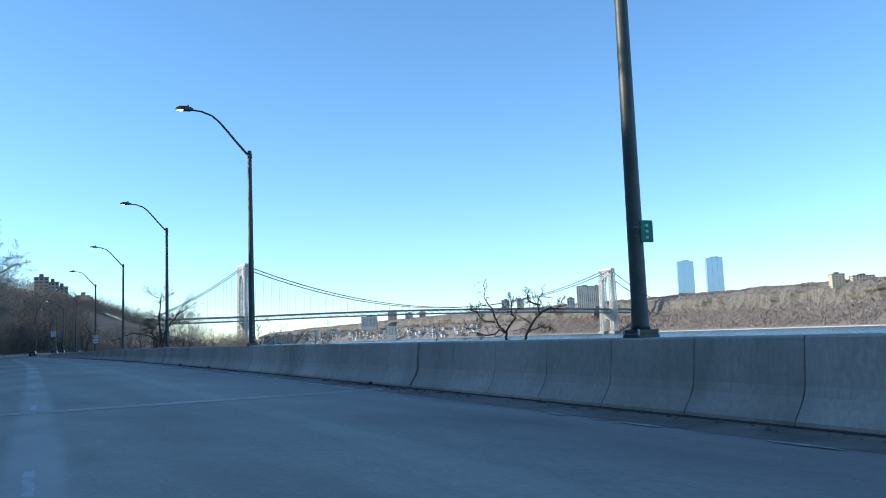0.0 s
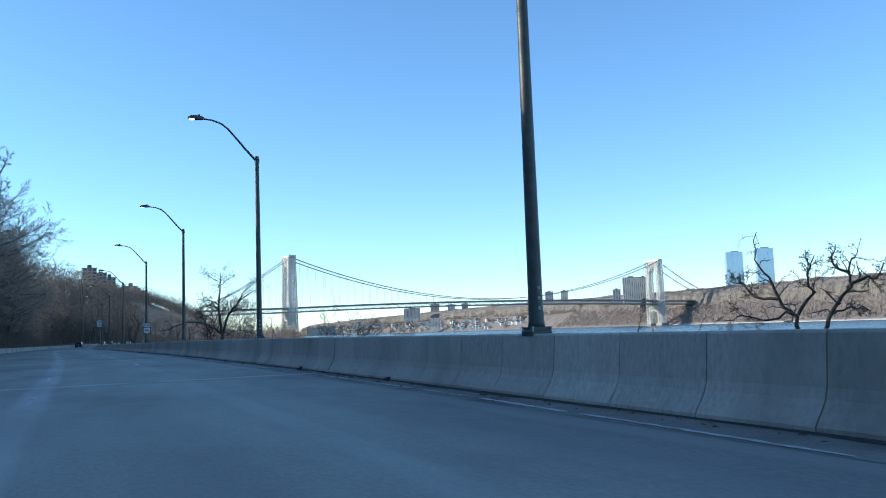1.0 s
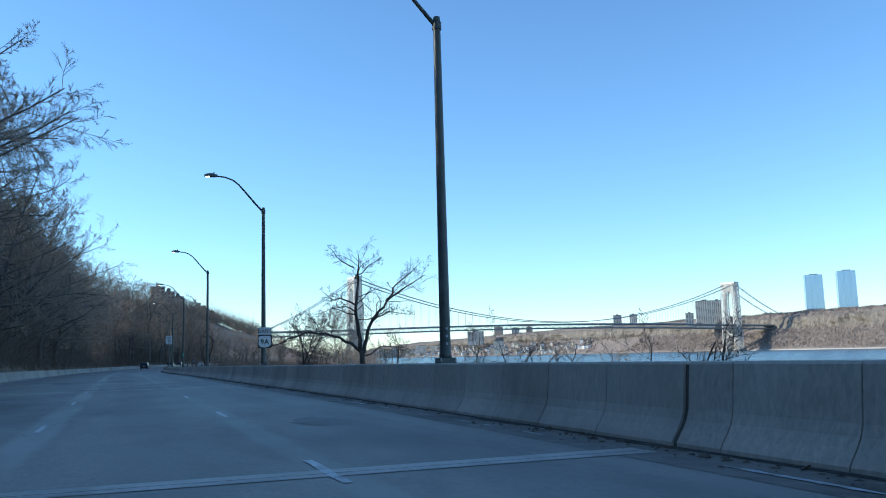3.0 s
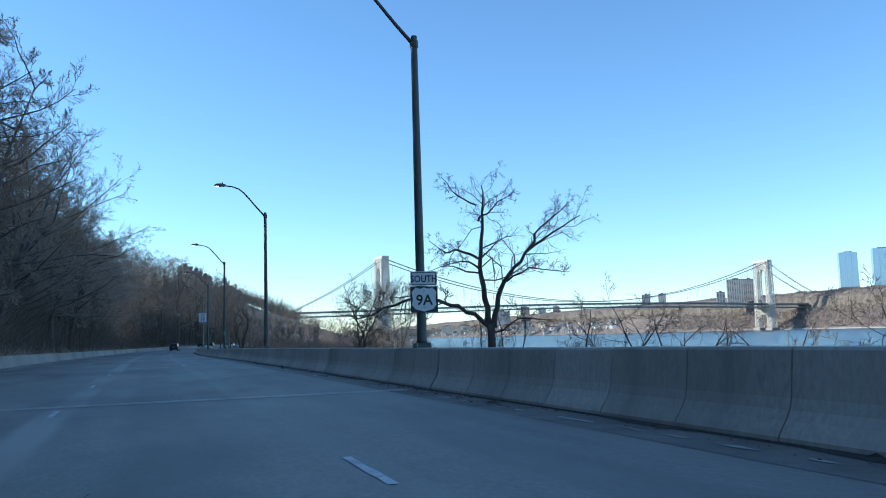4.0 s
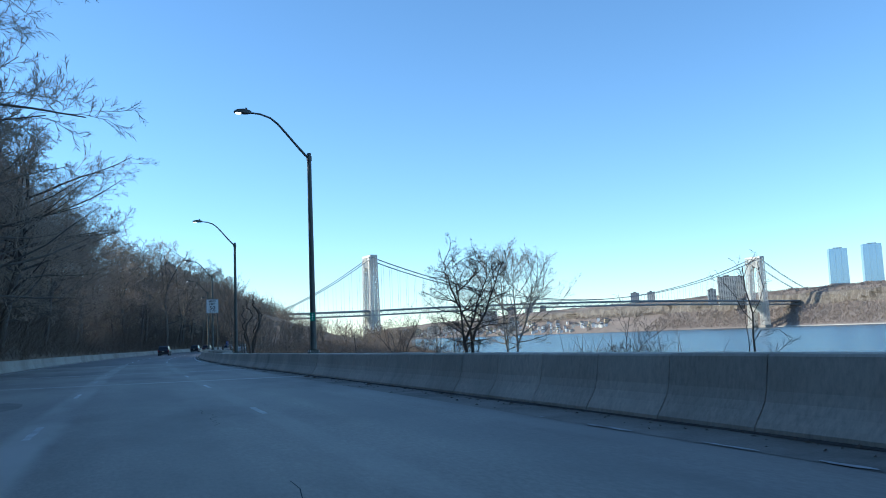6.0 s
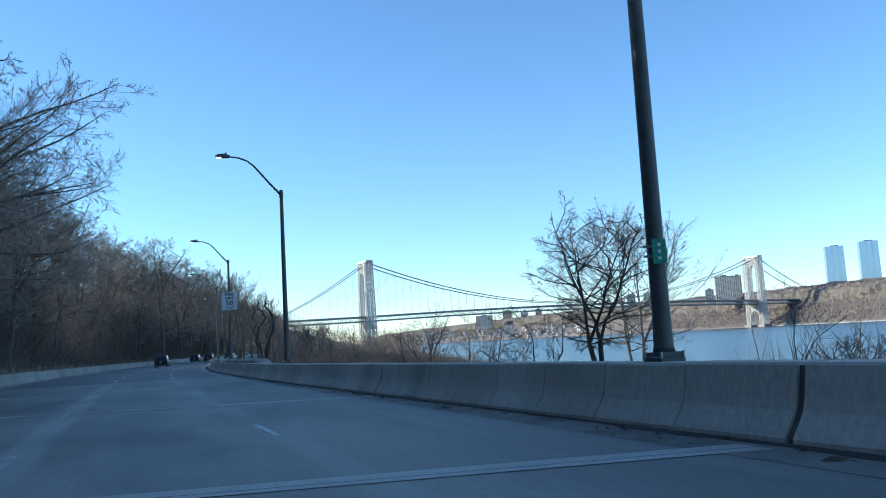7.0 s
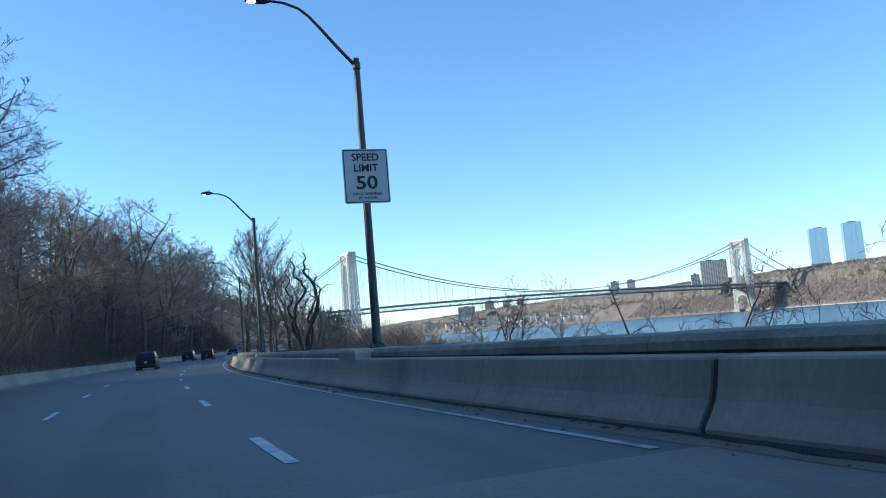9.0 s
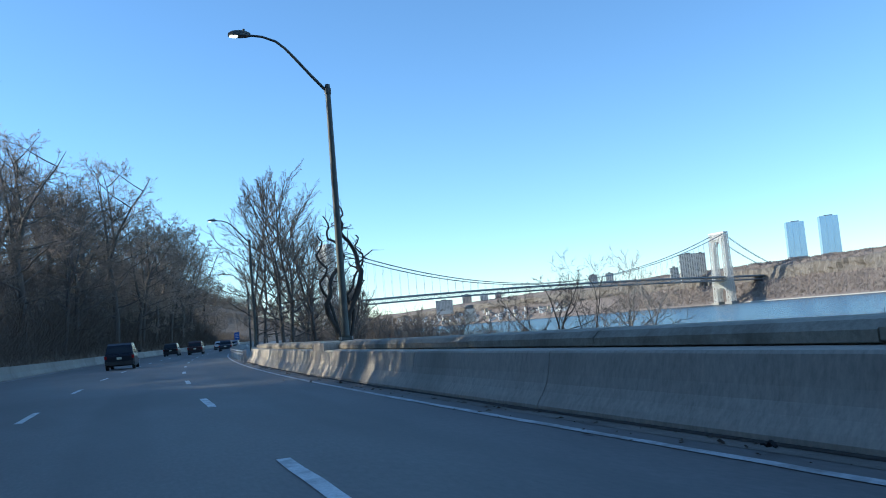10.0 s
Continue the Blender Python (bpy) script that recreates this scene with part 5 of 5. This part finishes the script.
ga.wood.tube([(0, 0, -6), (0, 0, -1), (0.02, 0, 0.8), (0, 0, 1.8)], [0.36, 0.27, 0.225, 0.215], 10)
BOUGHS = (
    (0.20, 0.03, 0.3, ((0, 1.5), (-0.28, 3.2), (-0.5, 5.2), (-0.35, 7.2), (-0.28, 8.7), (-0.35, 9.8))),
    (0.15, 0.025, -1.4, ((-0.1, 1.6), (-0.9, 2.4), (-2.15, 2.95), (-4.4, 3.35), (-5.7, 2.95), (-6.6, 2.55), (-7.5, 2.3))),
    (0.18, 0.025, 1.0, ((0.1, 1.6), (0.5, 3.3), (1.0, 4.6), (2.0, 5.8), (3.7, 6.9), (5.2, 7.8))),
    (0.09, 0.02, 0.8, ((-0.6, 5.6), (-1.9, 6.1), (-2.7, 6.0), (-3.7, 6.8))),
    (0.07, 0.015, -0.8, ((-0.55, 5.0), (-1.5, 5.4), (-3.2, 4.9))),
    (0.07, 0.015, 0.6, ((-0.55, 7.7), (0.1, 8.4), (1.6, 9.5))),
    (0.06, 0.015, -0.6, ((-0.6, 8.6), (-1.6, 9.2), (-2.5, 10.3))),
    (0.07, 0.015, 0.5, ((0.2, 1.3), (1.6, 2.1), (3.6, 1.9))),
    (0.07, 0.015, -0.7, ((0.9, 4.2), (2.3, 4.8), (4.4, 4.5))),
    (0.09, 0.02, 0.9, ((2.2, 5.9), (3.0, 7.2), (4.6, 8.6))),
    (0.05, 0.012, -0.4, ((-2.6, 3.0), (-2.5, 3.5), (-2.8, 4.0))),
)
for r0, r1, deep, pts in BOUGHS:
    ga.shrink = 0.28 if pts[-1][0] < -5 else 0.42
    ga.limb(bent(ga, pts, deep), r0, r1, 1)
tree("crooked_tree", ga, "dark crooked bare tree with a long low limb beyond the barrier", "", pose(18.7, 136.02, 0), bark_dark, twig_dark)


def side_tree(seed, x, y, top, name, label, stems=1, spread=1.0, dense=(7, 5, 4, 3), mat_f=None, r=0.16, wob=0.26, group="trees on the river bank", lean=0.25, rounded=0.0, reach=0.3, thin=0.011, fan=(28, 66)):
    """A bare tree on the bank, with one stem or several from one root."""
    g = Grow(seed, kids=dense, angle=(28, 62), shrink=0.50 * spread, wob=wob, up=0.07, thin=max(0.013, thin), ratio=0.55, near=False)
    z0 = ground_at(x, y)
    h = (top - z0) * 0.92
    if rounded:
        g.kids = (0,) + dense
        for s in range(stems):
            t = Grow(seed + 1000 + s, kids=g.kids, angle=fan, shrink=0.46 * spread, wob=wob, up=0.03 if fan[1] > 50 else 0.09, thin=thin, ratio=0.5, near=False, mid=False)
            t.wood, t.fine = g.wood, g.fine
            a = 6.283 * s / stems + seed
            crowned(t, h * t.r.uniform(0.88, 1.0), h * rounded, h * reach, int(14 + h), r, (lean * math.cos(a), lean * math.sin(a)), 2, steep=1.0 if fan[1] > 50 else 1.5)
        return tree(name, g, label, group, pose(x, y, z0), bark_pale_sunlit if mat_f is twig_pale_sunlit else bark if mat_f else bark_dark, mat_f or twig_dark)
    for s in range(stems):
        a = 6.283 * (s + g.r.random() * 0.5) / stems
        lo = Vector((math.cos(a), math.sin(a), 0))
        g.limb([lo * 0.1 * stems + Vector((0, 0, -0.6))] + g.path(lo * 0.12 * stems, lo * (lean if stems > 1 else 0.05) + Vector((0, 0, 1)), h * g.r.uniform(0.8, 1.0), 7, 0.6), r * g.r.uniform(0.8, 1.1), 0.03, 0)
    return tree(name, g, label, group, pose(x, y, z0), bark_pale_sunlit if mat_f is twig_pale_sunlit else bark if mat_f else bark_dark, mat_f or twig_dark)


side_tree(501, 28.2, 213.6, 12.2, "bank_tree", "large bare tree with two dark leaning trunks", 2, 1.0, (9, 7, 9), r=0.2, lean=0.05, wob=0.32, rounded=0.3, reach=0.27, thin=0.009)
side_tree(502, 35.6, 220.5, 12.4, "bank_tree", "large pale many-branched bare tree beside the river", 2, 1.0, (9, 7, 9), twig_pale_sunlit, r=0.16, lean=0.14, wob=0.16, rounded=0.3, reach=0.35, thin=0.009, fan=(16, 40))
for seed, x, y, label, boughs in (
    (503, 27.9, 48.9, "low crooked bare tree leaning on the river bank", ((0.12, 0.014, 0.6, ((0.9, -5), (0.8, 0.2), (0.6, 1.3), (-0.1, 2.0), (-0.4, 3.0), (-0.9, 3.8), (-0.7, 4.9))), (0.08, 0.02, -0.6, ((0.6, 1.3), (1.2, 2.2), (1.0, 3.0), (1.3, 3.7))), (0.07, 0.02, 0.9, ((-0.1, 2.0), (-0.9, 2.1), (-1.4, 2.7), (-1.9, 2.9))), (0.06, 0.015, -0.5, ((0.5, 1.4), (-0.6, 1.2), (-1.5, 1.4), (-2.3, 1.2))))),
    (504, 30.7, 47.6, "low forked bare tree with winding limbs on the river bank", ((0.115, 0.014, -0.5, ((-1.4, -5), (-1.3, 0.5), (-1.0, 1.5), (-0.3, 2.4), (-0.3, 3.0), (-0.1, 3.5), (0.1, 4.0))), (0.08, 0.02, 0.7, ((-0.3, 2.4), (0.5, 2.8), (0.9, 2.7), (1.3, 3.4))), (0.07, 0.02, -0.8, ((-0.3, 3.0), (-0.9, 3.4), (-0.8, 4.0))), (0.06, 0.015, 0.5, ((-1.1, 1.3), (-0.2, 1.6), (0.6, 1.4))))),
):
    g = Grow(seed, kids=(0, 15, 7, 5), angle=(32, 74), shrink=0.30, wob=0.42, up=0.03, thin=0.009, ratio=0.55)
    for r0, r1, deep, pts in boughs:
        g.shrink = 0.19 if pts[0][1] < 0 else 0.40
        g.limb(bent(g, pts, deep, 37.0), r0, r1, 1)
    tree("bank_tree", g, label, "trees on the river bank", pose(x, y, 0), bark_dark, twig_dark)
side_tree(505, 29.8, 61.0, 3.2, "bank_tree", "small bare tree beside the river", 2, 1.0, (6, 5, 4), r=0.08)
side_tree(506, 35.5, 182.7, 7.0, "bank_tree", "slender young bare tree beside the river", 1, 0.9, (8, 5, 4), r=0.11)
side_tree(507, 42.6, 263.4, 6.4, "bank_tree", "small crooked bare tree beside the river", 3, 1.1, (8, 6, 5), r=0.16, wob=0.38, lean=0.4, thin=0.018)
side_tree(508, 37.5, 241.4, 5.6, "bank_tree", "small spreading bare tree beside the river", 3, 1.1, (8, 6, 5), r=0.15, wob=0.38, lean=0.4, thin=0.018)
side_tree(509, 44.5, 169.0, 6.4, "bank_tree", "small spreading bare tree beside the river", 3, 1.1, (8, 6, 5), r=0.22, wob=0.36, lean=0.4, thin=0.018)
side_tree(510, 46.0, 162.0, 6.2, "bank_tree", "small spreading bare tree beside the river", 3, 1.1, (8, 6, 5), r=0.22, wob=0.36, lean=0.4, thin=0.018)
side_tree(511, 22.5, 145.0, 5.5, "bank_tree", "bare tree behind the crooked tree", 2, 1.0, (7, 5, 4), r=0.10)
side_tree(512, 57.2, 337.0, 9.6, "bank_tree", "spreading bare tree on the river bank", 3, 1.1, (9, 6, 6), r=0.26, wob=0.3, lean=0.35, thin=0.022)
side_tree(513, 63.0, 331.0, 8.6, "bank_tree", "pale bare tree on the river bank", 2, 1.1, (9, 6, 6), twig_pale_sunlit, r=0.24, wob=0.3, lean=0.35, thin=0.022)
side_tree(514, 69.0, 332.0, 8.2, "bank_tree", "pale slender bare tree on the river bank", 2, 1.0, (9, 6, 5), twig_pale_sunlit, r=0.2, wob=0.24, lean=0.35, thin=0.022)
side_tree(515, 50.0, 318.0, 6.0, "bank_tree", "spreading bare tree on the river bank", 3, 1.1, (8, 5, 4), r=0.1)
side_tree(516, 79.5, 502.0, 12.0, "bank_tree", "dark spiky bare tree on the river bank", 2, 0.9, (9, 6, 4), r=0.2)
side_tree(517, 45.5, 214.0, 4.0, "bank_tree", "small bare tree beside the river", 2, 1.1, (7, 5, 4), r=0.08)
side_tree(518, 24.0, 98.0, 2.6, "bank_tree", "small bare tree beside the river", 3, 1.1, (7, 5, 4), r=0.07)
side_tree(519, 44.0, 144.7, 4.6, "bank_tree", "fuzzy small bare tree beside the river", 3, 1.1, (8, 6, 6), twig, r=0.18, wob=0.3, lean=0.4, thin=0.018)
side_tree(520, 42.0, 135.0, 4.4, "bank_tree", "small forked bare tree beside the river", 2, 1.1, (8, 6, 5), r=0.18, wob=0.36, lean=0.4, thin=0.018)
side_tree(521, 27.0, 251.0, 5.4, "bank_tree", "slim dark upright bare tree beside the river", 1, 0.8, (9, 5, 4), r=0.12, wob=0.3)
# the clump where the wall ends
for k, (x, y, top, st, rr, nm) in enumerate(((14.2, 304.0, 16.8, 2, 0.17, "tall"), (17.6, 309.0, 14.0, 1, 0.17, "tall"), (12.9, 311.5, 16.0, 1, 0.15, "tall"), (18.8, 318.0, 13.5, 1, 0.15, "tall"), (16.2, 325.0, 14.5, 1, 0.15, "tall"), (21.6, 311.0, 6.0, 1, 0.13, "spreading"), (19.5, 334.0, 13.5, 1, 0.15, "tall"), (19.2, 305.0, 6.5, 2, 0.16, "spreading"), (23.0, 316.0, 6.0, 2, 0.18, "spreading"), (21.0, 325.0, 12.0, 1, 0.2, "tall"), (28.5, 331.0, 6.5, 2, 0.18, "spreading"), (24.6, 341.0, 9.0, 1, 0.2, "tall"), (33.0, 350.0, 6.5, 2, 0.18, "spreading"), (29.0, 362.0, 9.5, 1, 0.22, "tall"), (38.0, 372.0, 7.0, 2, 0.2, "spreading"), (36.0, 390.0, 9.0, 1, 0.2, "tall"), (46.0, 402.0, 7.5, 2, 0.2, "spreading"), (46.0, 425.0, 9.0, 1, 0.2, "tall"), (58.0, 446.0, 8.5, 2, 0.2, "spreading"), (56.0, 470.0, 9.5, 1, 0.2, "tall"), (17.2, 315.5, 11.5, 1, 0.14, "tall"), (66.0, 500.0, 13, 2, 0.2, "spreading"), (74.0, 540.0, 14, 2, 0.2, "spreading"))):
    side_tree(600 + k, x, y, top, "clump_tree", nm + " bare tree in the clump past the wall's end", st, 1.0, (7, 6, 6), twig, rr, 0.2, "trees past the wall's end", 0.1, 0.2, 0.24, 0.014, (14, 38))

# the corkscrew tree at the wall's end: winding stems from one root
gt = Grow(690, kids=(0, 16, 6, 3), angle=(35, 85), shrink=0.16, wob=0.7, up=0.06, thin=0.012, ratio=0.42)
for r0, deep, curve in ((0.27, 0.5, ((0.1, -4.5), (0.25, 0.0), (0.8, 2.0), (1.55, 4.3), (1.5, 5.2), (0.9, 6.6), (0.3, 7.4), (0.35, 8.1), (0.75, 8.6), (0.4, 9.3))), (0.22, -0.4, ((-0.1, -4.5), (-0.5, 0.2), (-1.25, 2.0), (-1.0, 3.3), (-0.3, 4.4), (0.35, 5.5), (-0.1, 6.2), (-0.9, 6.7), (-0.6, 7.6), (-1.1, 8.4))), (0.13, 0.3, ((0.3, -1.0), (0.9, 1.5), (0.4, 2.6), (0.9, 3.6), (1.7, 4.6), (1.9, 5.6), (1.3, 6.2), (1.5, 7.0))), (0.12, -0.3, ((-0.3, -1.0), (-1.0, 2.5), (-1.6, 3.6), (-1.1, 4.6), (-1.7, 5.6), (-1.2, 6.6), (-1.6, 7.2)))):
    pts = []
    for i in range(len(curve) - 1):
        for k in range(3):
            f = k / 3
            wave = 0.13 * math.sin(3.1 * (i + f))
            pts.append(Vector((curve[i][0] + (curve[i + 1][0] - curve[i][0]) * f + wave, deep * (i + f) / 9 + 0.3 * math.sin(1.7 * (i + f)), 0.8 + curve[i][1] + (curve[i + 1][1] - curve[i][1]) * f)))
    pts.append(Vector((curve[-1][0], deep, 0.8 + curve[-1][1])))
    gt.limb(pts, r0, 0.05, 1)
tree("corkscrew_tree", gt, "dark bare tree with winding corkscrew stems at the wall's end", "", pose(17.1, 298.0, 0), bark_dark, twig_dark)

# brown thickets between the wall's end and the river
for k, (x, y, top) in enumerate(((20.5, 296, 2.4), (24.0, 300, 3.0), (28.5, 303, 2.6), (33.5, 301, 0.8), (38.5, 304, 0.2), (26.0, 318, 3.4), (31.5, 322, 2.4), (37.0, 326, 1.8), (43.0, 330, 0.8), (49.0, 333, 3.0), (31.0, 345, 4.6), (38.0, 350, 3.0), (45.5, 356, 1.8), (53.0, 360, 3.2), (40.0, 385, 4.4), (50.0, 392, 2.8), (60.0, 398, 4.4), (24.5, 288, 1.6), (31.0, 284, 1.2), (34.0, 198.0, 0.9), (37.5, 200.0, 1.2), (41.0, 203.0, 0.6))):
    side_tree(700 + k, x, y, top, "bush", "dense brown leafless bush on the river bank", 2, 1.0, (4, 4, 5), twig_red, 0.06, 0.25, "thickets past the wall's end", 0.22, 0.06, 0.36, 0.016)


def brush(name, label, seed, count, where, size, material, plain_twigs=False):
    """A tangle of upright twigs, too many to count."""
    r = random.Random(seed)
    mb = MB()
    for i in range(count):
        x, y, z = where(r)
        h = size * r.uniform(0.5, 1.2)
        p = Vector((x, y, z - 0.2))
        lean = Vector((r.gauss(0, 0.3), r.gauss(0, 0.3), 1)).normalized()
        for s in range(4):
            d = (lean + Vector((r.gauss(0, 0.62), r.gauss(0, 0.62), r.gauss(0, 0.2)))).normalized()
            q = p + lean * h * r.uniform(0.0, 0.45)
            m = q + d * h * 0.35
            e = m + (d + Vector((r.gauss(0, 0.35), r.gauss(0, 0.35), 0.1))).normalized() * h * 0.4
            w = 0.006 * size + 0.006
            spike(mb, [q, e] if plain_twigs else [q, m, e], [w, w * 0.7, w * 0.3])
    return thing(name, mb, material, label, "brush", kind="stuff")


def slope_spot(r):
    y, lat = r.uniform(50, 520), -16.9 - abs(r.gauss(0, 7))
    p = on_road(y, lat)
    return p.x, p.y, land(y, lat)


def thicket_spot(r):
    y, lat = r.uniform(60, 470), -18.5 - 34 * r.random() ** 1.4
    while 266 < y < 320 and r.random() < 0.7:
        y = r.uniform(60, 470)
    p = on_road(y, lat)
    return p.x, p.y, land(y, lat)


def bank_spot(r):
    y = r.uniform(20, 300)
    x = post_x(y) + r.uniform(25, 62)
    return x, y, ground_at(x, y)


def wood_spot(r):
    y = 290 + 260 * r.random() ** 1.3
    x = post_x(y) + 6 + (shore(y) - post_x(y) - 8) * r.random()
    return x, y, ground_at(x, y)


brush("underbrush", "grey-brown tangled underbrush on the slope", 71, 9000, slope_spot, 3.4, shaded_brush, True)
brush("slope_thicket", "dense grey-brown saplings and brush on the slope", 77, 11000, thicket_spot, 7.5, shaded_brush, True)
brush("bank_brush", "bare brown brush along the river bank", 72, 2600, bank_spot, 3.2, twig_red)
brush("wood_brush", "bare brown thicket between road and river", 73, 5500, wood_spot, 4.4, twig_red, True)
brush("red_brush", "reddish brush beside the river", 74, 180, lambda r: (r.gauss(36, 2.5), r.gauss(199, 4), -6), 6.5, twig_red)


def far_wood_spot(r):
    y = r.uniform(540, 1700)
    x = post_x(y) + (shore(y) - post_x(y)) * r.uniform(0.0, 1.0) if r.random() < 0.5 else post_x(y) - 20 - abs(r.gauss(0, 70))
    return x, y, land(y, x - post_x(y))


brush("distant_woods", "bare woods along the near shore far ahead", 75, 2200, far_wood_spot, 16.0, twig)


def ridge_spot(r):
    x, y = r.uniform(-40, 125), r.uniform(930, 1000)
    return x, y, land(y, x - post_x(y))


brush("ridge_woods", "bare brown woods on the far ridge round the towers", 76, 1800, ridge_spot, 17.0, twig)
